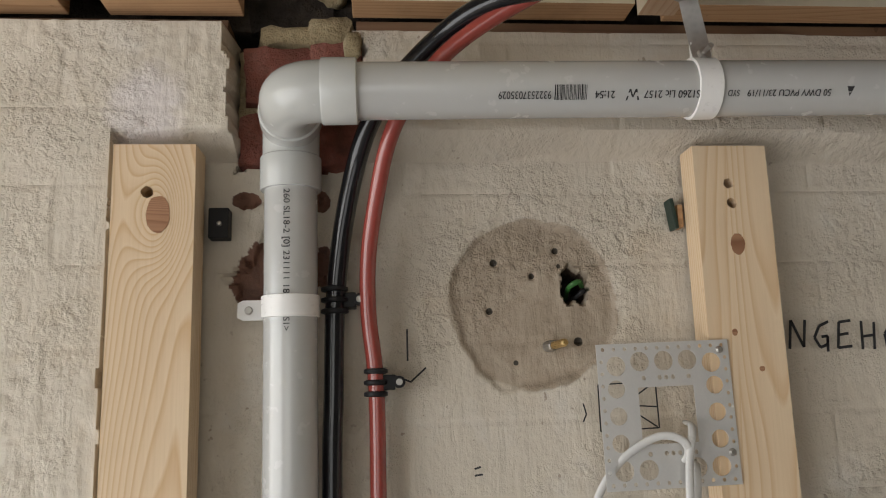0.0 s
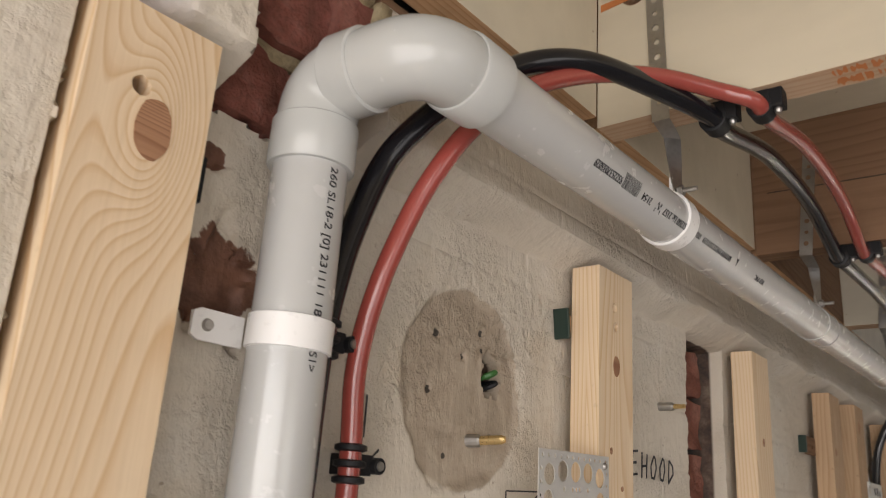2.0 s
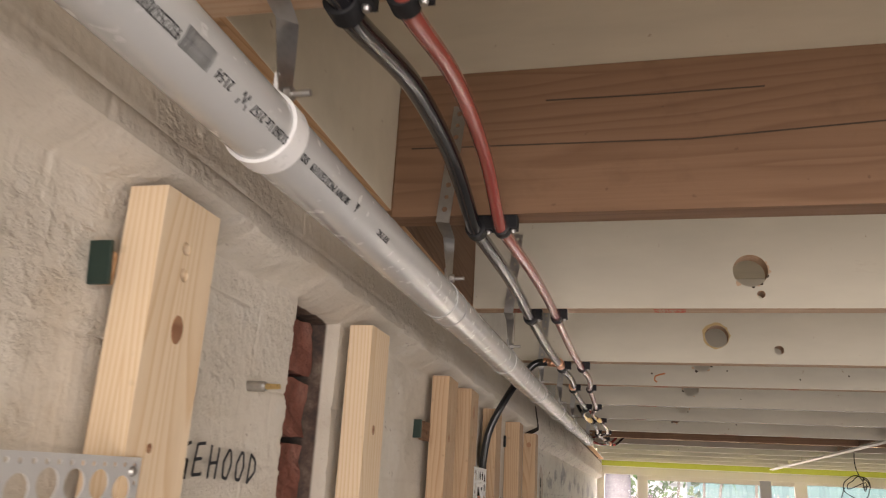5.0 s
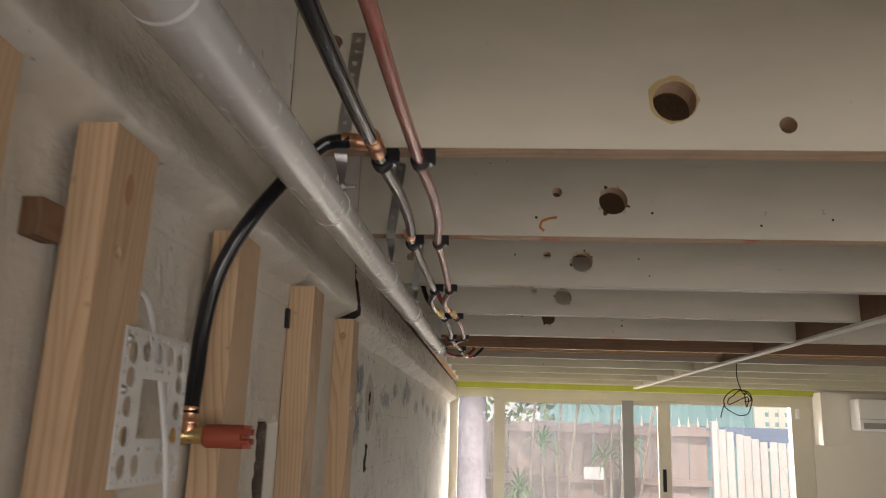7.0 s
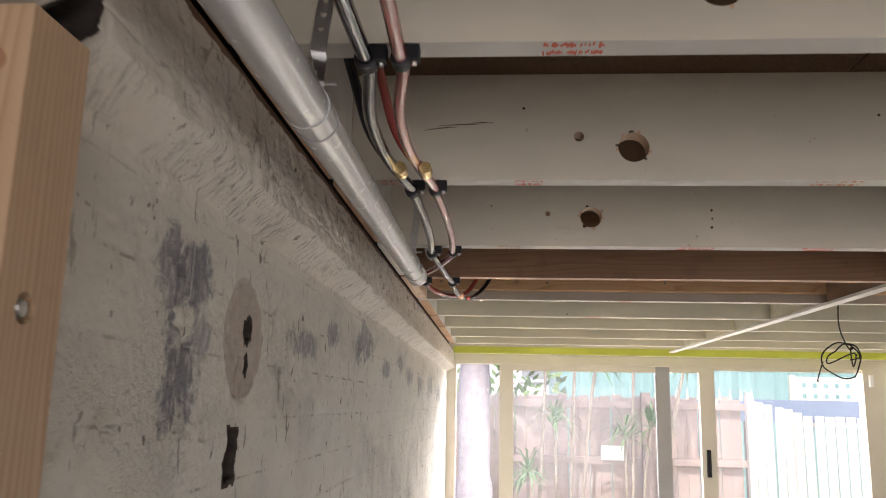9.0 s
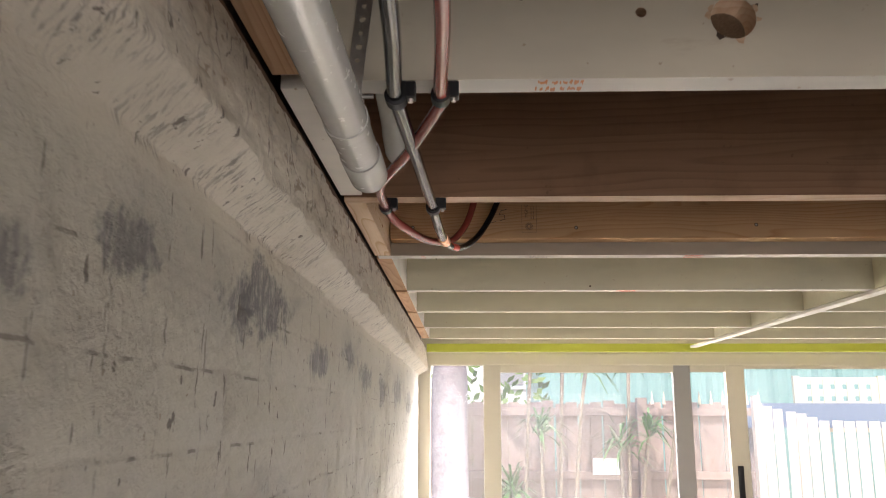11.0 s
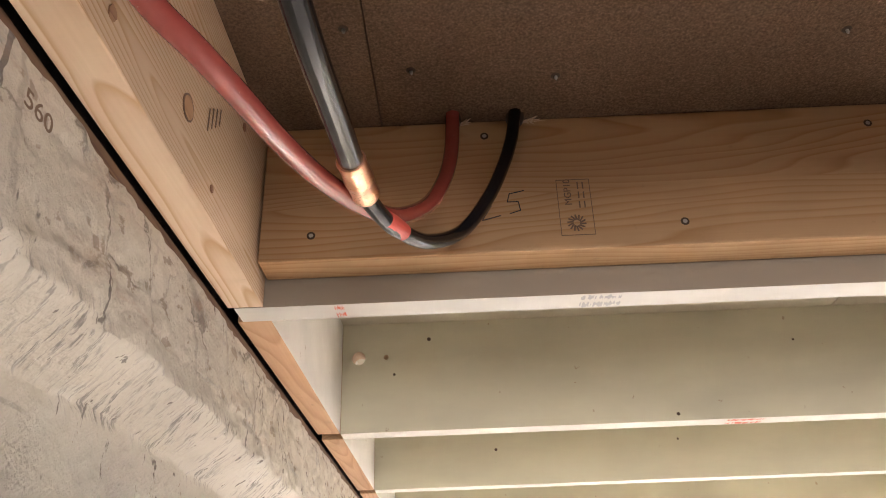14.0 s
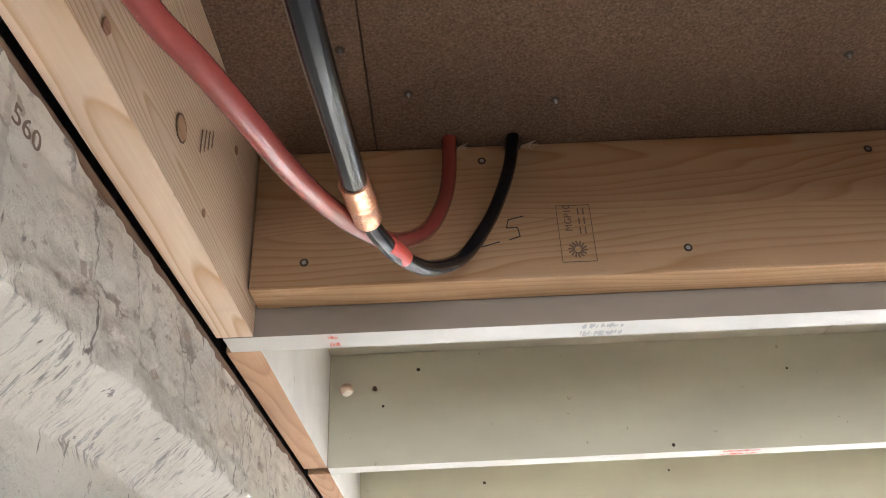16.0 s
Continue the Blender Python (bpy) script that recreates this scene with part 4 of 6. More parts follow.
# packers wedged behind the studs
for y0, z0, k in ((-0.096, 1.918, 0), (0.428, 1.922, 1), (1.452, 1.880, 3), (1.685, 1.90, 4), (2.500, 1.93, 6)):
    packer = thing("packer", "dark plastic and timber packers wedged beside a stud", "packer", "stud packers", at=(0.004, y0, z0))
    if k == 0:
        part("shim", box(-0.008, 0.014, 0.002, 0.024, 0, 0.034, 0.0015), BLACKPL, packer)
        part("screw", lathe((0.0135, 0.014, 0.016), (0.0155, 0.014, 0.016), ((0, 0.0035), (1, 0.002)), 10), STEEL, packer)
    elif k == 1:
        part("shim", transformed(box(-0.008, 0.012, 0.006, 0.0105, 0, 0.036, 0.001), Matrix.Rotation(radians(8), 4, "X")), GREENPL, packer)
        part("shim", box(-0.008, 0.008, 0.011, 0.0175, 0.003, 0.030, 0.001), BARE_Y, packer, "thin timber shim")
    elif k == 3:
        part("shim", transformed(box(-0.010, 0.008, -0.031, -0.0265, -0.004, 0.031, 0.001), Matrix.Rotation(radians(-2), 4, "X")), GREENPL, packer)
        part("plate", perforated(rect_points(-0.026, 0.030, -0.006, 0.030), [ring_points(0.004, 0.010, 0.0055, 14)], 0.008, Matrix.Translation((0.002, 0, 0)) @ Matrix(((0, 0, 1, 0), (1, 0, 0, 0), (0, 1, 0, 0), (0, 0, 0, 1)))), DARKWOOD, packer, "brown timber packer with a screw hole")
    elif k == 4:
        part("shim", box(-0.008, 0.010, -0.012, 0.022, 0, 0.032, 0.001), DARKWOOD, packer)
    else:
        part("shim", box(-0.010, -0.001, 0.002, 0.0165, -0.002, 0.034, 0.0008), BLACKPL, packer)

# anchor left in the wall
anchor = thing("wall_anchor", "rusty bolt stub set in the painted wall", "bolt", at=(-0.004, 0.728, 1.882))
part("sleeve", lathe((-0.01, 0, 0), (0.022, 0, 0), ((0, 0.006), (0.9, 0.006), (1, 0.005)), 12), STEEL, anchor)
part("stud_end", lathe((0.022, 0, 0), (0.038, 0, 0), ((0, 0.0035), (1, 0.003)), 10), BRASS, anchor)
brassbolt = thing("wall_anchor", "brass-tipped bolt stub set in the round cement patch", "bolt", at=(-0.009, 0.284, 1.792))
part("sleeve", lathe((-0.008, -0.004, 0), (0.012, 0.003, 0.001), ((0, 0.0065), (0.9, 0.0065), (1, 0.0055)), 12), STEEL, brassbolt)
part("tip", lathe((0.012, 0.003, 0.001), (0.036, 0.011, 0.003), ((0, 0.0045), (0.85, 0.0045), (1, 0.003)), 12), BRASS, brassbolt)
wires = thing("cable_tail", "green and black wire tails inside a hole in the wall", "cable", at=(-0.02, 0.318, 1.862))
part("wire", tube(smooth_path([(-0.04, 0.0, -0.01), (0.004, -0.006, -0.002), (0.012, 0.004, 0.004), (-0.004, 0.012, 0.001)]), 0.0032, 8), GREENW, wires, "green wire")
part("wire", tube(smooth_path([(-0.04, 0.0, -0.02), (0.0, 0.004, -0.012), (0.009, 0.01, -0.006), (-0.01, 0.014, -0.006)]), 0.0028, 8), BLACKPL, wires)

# bricks seen in the broken openings
def rough_brick(a, b, c, seed, ball=0.0, rough=1.0):
    bm = box(-0.5, 0.5, -0.5, 0.5, -0.5, 0.5)
    bmesh.ops.subdivide_edges(bm, edges=bm.edges[:], cuts=6, use_grid_fill=True)
    for v in bm.verts:
        v.co = v.co.lerp(v.co.normalized() * 0.55, ball)
        v.co = Vector((v.co.x * a, v.co.y * b, v.co.z * c))
        v.co += noise.noise_vector(v.co * 42 + Vector((seed, seed * 2.3, 0))) * 0.006 * rough
        v.co += noise.noise_vector(v.co * 140 + Vector((seed, 0, seed))) * 0.0022 * rough
    return bm


for x, y, z, a, b, c, mat, ball in ((-0.016, -0.018, 2.106, 0.07, 0.078, 0.07, BRICKRAW, 0.1), (-0.004, 0.048, 2.104, 0.07, 0.058, 0.072, BRICKRAW, 0.08), (-0.030, -0.034, 2.032, 0.07, 0.06, 0.062, BRICKRAW, 0.1), (-0.022, 0.034, 2.030, 0.07, 0.072, 0.06, BRICKRAW, 0.1), (-0.012, 0.012, 2.152, 0.07, 0.115, 0.026, MORTAR, 0.25), (0.0, 0.040, 2.158, 0.06, 0.05, 0.034, MORTAR, 0.6), (-0.030, -0.058, 2.09, 0.06, 0.018, 0.11, MORTAR, 0.2), (0.030, 0.066, 2.137, 0.014, 0.018, 0.030, MORTAR, 0.6), (-0.016, 0.0, 2.066, 0.05, 0.12, 0.012, MORTAR, 0.2)):
    piece = part("brick" if mat is BRICKRAW else "mortar_lump", rough_brick(a, b, c, 300 * (y + z), ball), mat, wall_west, smooth=True)
    piece.location = (x, y, z)
for k in range(7):
    piece = part("brick", rough_brick(0.05, 0.145, 0.074, 40 + k), BRICKS, wall_west)
    piece.location = (-0.066, 0.905, 1.965 - 0.086 * k)

# torn board end and wood chips above the hole
stub = thing("cut_blocking", "torn blocking end sawn away above the pipe bend", "timber offcut", at=(0.054, 0.0, 2.17))
part("torn_end", rough_brick(0.040, 0.016, 0.10, 91, 0.1, 0.8), HARD_X, stub, "torn brown end grain").location = (0.0, 0.060, 0.120)
part("mortar_lump", rough_brick(0.042, 0.040, 0.042, 95, 0.8), MORTAR, stub, smooth=True).location = (-0.040, 0.042, 0.050)
# near-black lump added at the back as the opening's shade
part("cavity", rough_brick(0.05, 0.10, 0.12, 97), RECESS_BLACK, stub).location = (-0.080, -0.005, 0.06)

# ---- grey waste pipe ----
RP = 0.0283
waste = thing("waste_pipe", "pale grey PVC waste pipe with glossy elbow, running along the wall", "pipe", at=(0, 0, 0))


def run(y):
    far = max(0.0, y - 2.19)
    return Vector((0.1443 + 0.0003 * y - 0.0074 * far, y, 2.0366 + 0.0112 * y + 0.0102 * far))


low, bend = Vector((0.031, 0.0035, 0.05)), Vector((0.0439, -0.0017, 1.996))
part("riser", rod(low, bend, RP, 36), PVC, waste, "upright pipe printed with black codes", True)
corner_a, corner_b, mouth = Vector((0.0440, -0.001, 2.0353)), run(0.006), run(0.045)


def fillet(a, c, b, cut, n=9):
    p, q = c + (a - c).normalized() * cut, c + (b - c).normalized() * cut
    return [p.lerp(c, t).lerp(c.lerp(q, t), t) for t in (k / n for k in range(n + 1))]


curve = [bend] + fillet(bend, corner_a, corner_b, 0.034) + fillet(corner_a, corner_b, mouth, 0.032) + [mouth]
part("elbow", tube(curve, 0.0305, 36), PVCFIT, waste, "glossy white-grey swept elbow", True)
for a, b in ((bend - Vector((0.0002, 0, 0.033)), bend + Vector((0, 0, 0.004))), (run(0.038), run(0.073))):
    part("socket", lathe(a, b, ((0, 0.0318), (0.04, 0.0328), (0.96, 0.0328), (1, 0.0312)), 36), PVCFIT, waste, smooth=True)
part("collar", lathe(corner_a.lerp(corner_b, 0.22), corner_a.lerp(corner_b, 0.50), ((0, 0.0316), (0.05, 0.0330), (0.95, 0.0330), (1, 0.0314)), 36), PVCFIT, waste, smooth=True)
part("length", rod(run(0.06), run(2.19), RP, 36), PVC, waste, "long horizontal pipe printed with black codes", True)
part("length", rod(run(2.19), run(4.74), RP - 0.0004, 36), PVC, waste, smooth=True)
for y in (1.05, 2.17, 3.41, 4.72):
    part("joint_ring", lathe(run(y - 0.0015), run(y + 0.0015), ((0, RP + 0.0006), (0.5, RP + 0.0012), (1, RP + 0.0006)), 36), GREYALU, waste)
part("end_cap", lathe(run(4.72), run(4.85), ((0, RP + 0.0006), (0.02, RP + 0.0018), (0.86, RP + 0.0018), (0.95, RP - 0.001), (1, RP - 0.006)), 36), PVCFIT, waste, "rounded white end cap", True)
part("branch", tube(smooth_path([(0.135, 4.64, 2.36), (0.142, 4.82, 2.315), (0.149, 4.98, 2.255), (0.152, 5.08, 2.218)]), [0.020] * 17 + [0.022] * 5 + [0.020, 0.016, 0.008], 24), PVCFIT, waste, "short capped branch stub", True)


def round_pipe(start, angle, flip):
    """Letters wrapped on the horizontal pipe; flip turns them upside down."""
    s = -1 if flip else 1

    def place(a, u, off):
        c = run(start + s * a)
        t = angle + s * u / RP
        r = RP + 0.0003 + off
        return (c.x + math.cos(t) * r, c.y, c.z + math.sin(t) * r)
    return place


LETTER = 0.0075
A0 = -0.42
for text, lo, hi, h in (("9322537035029", 0.208, 0.260, LETTER), ("21:54", 0.303, 0.323, LETTER), ("S1260 Lic 2157", 0.352, 0.409, LETTER), ("SYD", 0.437, 0.449, LETTER * 0.85), ("50 DWV PVCU 23/11/19", 0.457, 0.544, LETTER * 0.9), ("BEP PVC", 0.63, 0.665, LETTER * 0.9)):
    letters(text, h, round_pipe(hi, A0, True), INK, "printing", waste, "black printed code", width=hi - lo)
zig = [(0.334, -0.006), (0.337, 0.005), (0.340, -0.003), (0.343, 0.005), (0.346, -0.006)]
logo = bmesh.new()
for (a, u), (b, v) in zip(zig, zig[1:]):
    q = []
    for yy, uu in ((a, u), (b, v), (b + 0.0016, v), (a + 0.0016, u)):
        t = A0 - 0.12 + uu / RP
        q.append(logo.verts.new((run(yy).x + math.cos(t) * (RP + 0.0004), yy, run(yy).z + math.sin(t) * (RP + 0.0004))))
    logo.faces.new(q)
part("printed_mark", logo, INK, waste, "zigzag maker's mark")
bars = bmesh.new()
at = 0.263
for k in range(22):
    w = random.choice((0.0006, 0.0006, 0.0012))
    for j in range(2):
        t0, t1 = A0 - 0.30 + 0.26 * j, A0 - 0.04 + 0.26 * j
        r = RP + 0.0003
        c = run(at)
        q = [bars.verts.new((c.x + math.cos(t) * r, yy, c.z + math.sin(t) * r)) for t, yy in ((t0, at), (t1, at), (t1, at + w), (t0, at + w))]
        bars.faces.new(q)
    at += w + random.choice((0.0005, 0.0009))
part("barcode", bars, INK, waste, "printed barcode of plain bars")
tri = bmesh.new()
c = run(0.564)
tri.faces.new([tri.verts.new((c.x + math.cos(A0 + a) * (RP + 0.0004), 0.564 + b, c.z + math.sin(A0 + a) * (RP + 0.0004))) for a, b in ((-0.25, 0), (0.1, -0.004), (0.1, 0.004))])
part("printed_mark", tri, INK, waste)


def on_riser(start, angle):
    def place(a, u, off):
        z = start - a
        f = (z - low.z) / (bend.z - low.z)
        c = low.lerp(bend, f)
        t = angle + u / RP
        r = RP + 0.0003 + off
        return (c.x + math.cos(t) * r, c.y + math.sin(t) * r, z)
    return place


letters("260 SL18-2 [0] 231111 18:", 0.0065, on_riser(1.959, -0.16), INK, "printing", waste, "black printed code", width=0.112)
letters("S1>", 0.0065, on_riser(1.825, -0.16), INK, "printing", waste, width=0.014)

# saddle clip on the riser
saddle = thing("pipe_clip", "white plastic saddle clip screwed to the wall round the riser", "pipe clip", at=(0.0429, -0.0013, 1.838))
part("band", lathe((0, 0, -0.0115), (0.0008, 0, 0.0115), ((0, RP + 0.0008), (0.02, RP + 0.0022), (0.98, RP + 0.0022), (1, RP + 0.0008)), 36), WHITEPL, saddle, smooth=True)
part("tab", perforated([(-0.060, -0.008), (-0.054, -0.011), (-0.018, -0.011), (-0.018, 0.011), (-0.054, 0.011), (-0.060, 0.008)], [ring_points(-0.048, 0, 0.0035, 12)], 0.003, Matrix.Translation((-0.0315, 0, 0)) @ Matrix(((0, 0, 1, 0), (1, 0, 0, 0), (0, 1, 0, 0), (0, 0, 0, 1)))), WHITEPL, saddle)
part("screw", lathe((-0.033, -0.048, 0), (-0.0258, -0.048, 0), ((0, 0.003), (0.5, 0.005), (1, 0.0035)), 14), STEEL, saddle, "cross-head screw")


# perforated straps that hang the pipe from the joists
def strap(y_joist, z_joist, x_top, z_top, y_ring, white):
    c = run(y_ring)
    hanger = thing("pipe_hanger", "perforated galvanised strap with bolted clip holding the waste pipe", "pipe hanger", "pipe hangers", at=(c.x + 0.02, y_joist - 0.002, z_top))
    inv = Matrix.Translation((-(c.x + 0.02), -(y_joist - 0.002), -z_top))
    drop = z_top - z_joist + 0.012
    holes = [ring_points(0, -0.010 - 0.019 * k, 0.0034 if k % 2 else 0.0042, 10) for k in range(int((drop - 0.01) / 0.019))]
    lean = Matrix.Translation((x_top, y_joist - 0.0025, z_top)) @ Matrix.Rotation(radians(90), 4, "X") @ Matrix.Rotation(math.atan2(c.x + 0.010 - x_top, drop), 4, "Z")
    part("strip", perforated([(-0.010, 0.002), (0.010, 0.002), (0.010, -drop), (-0.010, -drop)], holes, 0.0012, inv @ lean), GALV, hanger)
    a = Vector((c.x + 0.010, y_joist - 0.003, z_joist - 0.010))
    b = Vector((c.x + 0.012, y_ring, c.z + 0.026))
    rows = 10
    tw = bmesh.new()
    prev = None
    mid = Vector((b.x - 0.001, a.y + (y_ring - a.y) * 0.75, a.z - 0.012))
    for k in range(rows + 1):
        f = k / rows
        p = a.lerp(mid, f * 2) if f < 0.5 else mid.lerp(b, f * 2 - 1)
        ang = radians(88) * f
        d = Vector((math.cos(ang), math.sin(ang), 0)) * 0.0095
        nrm = Vector((-math.sin(ang), math.cos(ang), 0)) * 0.0006
        q = [tw.verts.new(p + s * d + u * nrm) for s, u in ((-1, -1), (1, -1), (1, 1), (-1, 1))]
        if prev:
            for i in range(4):
                tw.faces.new((prev[i], prev[(i + 1) % 4], q[(i + 1) % 4], q[i]))
        else:
            tw.faces.new(q)
        prev = q
    tw.faces.new(prev[::-1])
    bmesh.ops.transform(tw, matrix=inv, verts=tw.verts)
    part("twisted_tail", tw, GALV, hanger, smooth=True)
    ring = part("clip_ring", lathe(inv @ run(y_ring - 0.012), inv @ run(y_ring + 0.012), ((0, RP + 0.0006), (0.02, RP + (0.0028 if white else 0.0012)), (0.98, RP + (0.0028 if white else 0.0012)), (1, RP + 0.0006)), 36), WHITEPL if white else PVC, hanger, smooth=True)
    part("clip_tab", transformed(box(b.x - 0.0055, b.x - 0.0015, y_ring - 0.011, y_ring + 0.011, c.z + 0.012, c.z + 0.046, 0.001), inv), WHITEPL if white else GALV, hanger)
    bolt = transformed(lathe((b.x - 0.012, y_ring, c.z + 0.032), (b.x + 0.022, y_ring, c.z + 0.032), ((0, 0.0028), (1, 0.0028)), 10), inv)
    part("bolt", bolt, STEEL, hanger)
    part("nut", transformed(lathe((b.x + 0.001, y_ring, c.z + 0.032), (b.x + 0.007, y_ring, c.z + 0.032), ((0, 0.0062), (1, 0.0062)), 6), inv), STEEL, hanger)


strap(0.386, 2.156, 0.148, 2.348, 0.420, True)
for k, dy in ((4, 0.05), (5, 0.02), (6, 0.005), (7, 0.01), (8, 0.005), (10, 0.01)):
    strap(JOISTS[k][0], JOISTS[k][1], run(JOISTS[k][0]).x + 0.028, 2.33, JOISTS[k][0] + dy, False)

# ---- water pipes ----
RB, RR = 0.0108, 0.0088
BLACK_X = {3: 0.207, 4: 0.202, 5: 0.201, 6: 0.214, 7: 0.199, 8: 0.205, 9: 0.200, 10: 0.191, 11: 0.216}
RED_X = {3: 0.255, 4: 0.239, 5: 0.257, 6: 0.269, 7: 0.256, 8: 0.248, 9: 0.245, 10: 0.248, 11: 0.122}


# how far the pipes stray from a straight line between two clips: sideways, upwards
BOW = {3: (0.004, 0.036), 4: (0.006, 0.004), 6: (0.010, 0.006), 7: (0.003, 0.0), 8: (-0.024, 0.006), 9: (0.009, 0.0)}


def clip_at(k, xs, drop):
    y, z = JOISTS[k]
    return Vector((xs[k], y + 0.010 + (0.006 if k == 3 else 0), z - drop))


def along(xs, first, last, drop, sag, head, tail):
    pts = list(head)
    for k in range(first, last + 1):
        c = clip_at(k, xs, drop)
        pts += [c - Vector((0, 0.022, 0)), c + Vector((0, 0.022, 0))]
        if k < last:
            d = clip_at(k + 1, xs, drop)
            if k < 10:
                dx, dz = BOW.get(k, (0.0, 0.0))
                pts += [c.lerp(d, 0.33) + Vector((dx, 0, dz - sag)), c.lerp(d, 0.66) + Vector((dx, 0, dz - sag))]
            else:
                bow = 0.030 if xs is RED_X else 0.0
                pts += [c.lerp(d, 0.4) - Vector((bow * 0.3, 0, 0.002)), c.lerp(d, 0.7) - Vector((bow, 0, 0.002))]
    return smooth_path(pts + list(tail), 7)


rise_b = [(0.020, 0.040, 0.4), (0.020, 0.040, 1.2), (0.024, 0.040, 1.64), (0.024, 0.042, 1.74), (0.025, 0.044, 1.836), (0.030, 0.050, 1.90), (0.039, 0.059, 1.952), (0.051, 0.071, 1.999), (0.070, 0.084, 2.030), (0.086, 0.101, 2.055), (0.101, 0.130, 2.086), (0.119, 0.164, 2.113), (0.141, 0.195, 2.127), (0.161, 0.235, 2.134), (0.184, 0.308, 2.138)]
rise_r = [(0.020, 0.087, 0.4), (0.020, 0.087, 1.2), (0.023, 0.088, 1.64), (0.026, 0.087, 1.757), (0.030, 0.080, 1.83), (0.045, 0.081, 1.894), (0.066, 0.092, 1.960), (0.086, 0.103, 2.003), (0.101, 0.119, 2.036), (0.115, 0.145, 2.070), (0.134, 0.182, 2.100), (0.156, 0.240, 2.130), (0.191, 0.303, 2.147), (0.226, 0.358, 2.148)]
black = thing("water_pipe", "black plastic water pipe clipped under the joists", "pipe", "water pipes")
red = thing("water_pipe", "brick-red plastic hot water pipe clipped under the joists", "pipe", "water pipes")
hole_b, hole_r = (0.388, 5.675, 2.392), (0.311, 5.675, 2.392)
part("pipe", tube(along(BLACK_X, 3, 6, 0.019, 0.006, rise_b, [])[:-3], RB, 18), BLACKPEX, black, smooth=True)
b_far = along(BLACK_X, 6, 11, 0.019, 0.006, [], [(0.222, 5.25, 2.134), (0.226, 5.33, 2.137), (0.229, 5.40, 2.141)])
part("pipe", tube(b_far, RB - 0.0008, 18), BLACKPEX, black, smooth=True)
loop_b = smooth_path([(0.2285, 5.395, 2.141), (0.233, 5.45, 2.144), (0.243, 5.482, 2.141), (0.256, 5.515, 2.143), (0.281, 5.574, 2.161), (0.315, 5.632, 2.202), (0.346, 5.655, 2.255), (0.367, 5.667, 2.305), (0.381, 5.672, 2.35), hole_b], 8)
part("pipe", tube(loop_b, 0.0078, 18), BLACKPEX, black, "thinner looped pipe rising through the floor", True)
r_path = along(RED_X, 3, 11, 0.018, 0.006, rise_r, [(0.136, 5.215, 2.137), (0.154, 5.25, 2.130), (0.171, 5.30, 2.128), (0.186, 5.36, 2.132), (0.204, 5.42, 2.139), (0.228, 5.48, 2.150), (0.252, 5.536, 2.170), (0.279, 5.60, 2.218), (0.297, 5.64, 2.272), (0.307, 5.662, 2.325), hole_r])
part("pipe", tube(r_path, RR, 18), REDPEX, red, smooth=True)


def fitting(a, b, r, mat=COPPER):
    """A crimped metal sleeve with beaded ends."""
    return lathe(a, b, ((0, r * 0.97), (0.04, r * 1.04), (0.12, r), (0.44, r), (0.47, r * 1.08), (0.53, r * 1.08), (0.56, r), (0.88, r), (0.96, r * 1.04), (1, r * 0.97)), 24)


part("crimp_sleeve", fitting((0.2285, 5.392, 2.1405), (0.2335, 5.452, 2.1440), 0.0118), COPPER, black, "copper crimp coupling", True)
part("tape_wrap", lathe((0.2465, 5.490, 2.1412), (0.2595, 5.522, 2.1447), ((0, 0.0082), (0.3, 0.0089), (0.7, 0.0087), (1, 0.0082)), 20), REDTAPE, black, "red tape wrapping")
tee = clip_at(6, BLACK_X, 0.019) + Vector((0, -0.072, 0))
part("tee_body", fitting(tee + Vector((0, -0.030, 0)), tee + Vector((0, 0.030, 0)), 0.0122), COPPER, black, "copper tee fitting", True)
side = tee + Vector((-0.045, -0.004, 0.006))
part("tee_arm", fitting(tee, side, 0.0105), COPPER, black, smooth=True)
branch = smooth_path([side + Vector((0.012, 0, -0.002)), side + Vector((-0.020, 0.000, -0.006)), (0.122, 2.084, 2.108), (0.093, 2.072, 2.068), (0.066, 2.045, 2.013), (0.044, 2.038, 1.968), (0.029, 2.036, 1.924), (0.021, 2.033, 1.867), (0.020, 2.030, 1.82), (0.020, 2.022, 1.765)], 8)
part("branch", tube(branch, 0.0100, 18), BLACKPEX, black, "branch dropping down the wall", True)
for k, off in ((7, -0.10),):
    c = clip_at(k, BLACK_X, 0.019) + Vector((0.004, off, -0.004))
    part("crimp_sleeve", fitting(c + Vector((0, -0.016, 0)), c + Vector((0, 0.016, 0)), 0.0112), COPPER, black, smooth=True)
for xs, mat, r, owner in ((BLACK_X, BLACKPEX, 0.0085, black), (RED_X, REDPEX, 0.0078, red)):
    c = clip_at(9, xs, 0.019) + Vector((-0.004, -0.165, -0.010))
    part("tee_body", fitting(c + Vector((0, -0.017, 0.001)), c + Vector((0, 0.017, 0)), r * 1.36), BRASS, owner, "crimped tee fitting", True)
    top = Vector((xs[9] - 0.085, 3.46, 2.39))
    part("riser", tube(smooth_path([c + Vector((-0.004, 0.004, 0.004)), c + Vector((-0.030, -0.020, 0.026)), c + Vector((-0.052, -0.06, 0.062)), c + Vector((-0.064, -0.13, 0.115)), c + Vector((-0.074, -0.23, 0.175)), top]), r, 16), mat, owner, "dark riser turning up through the floor", True)


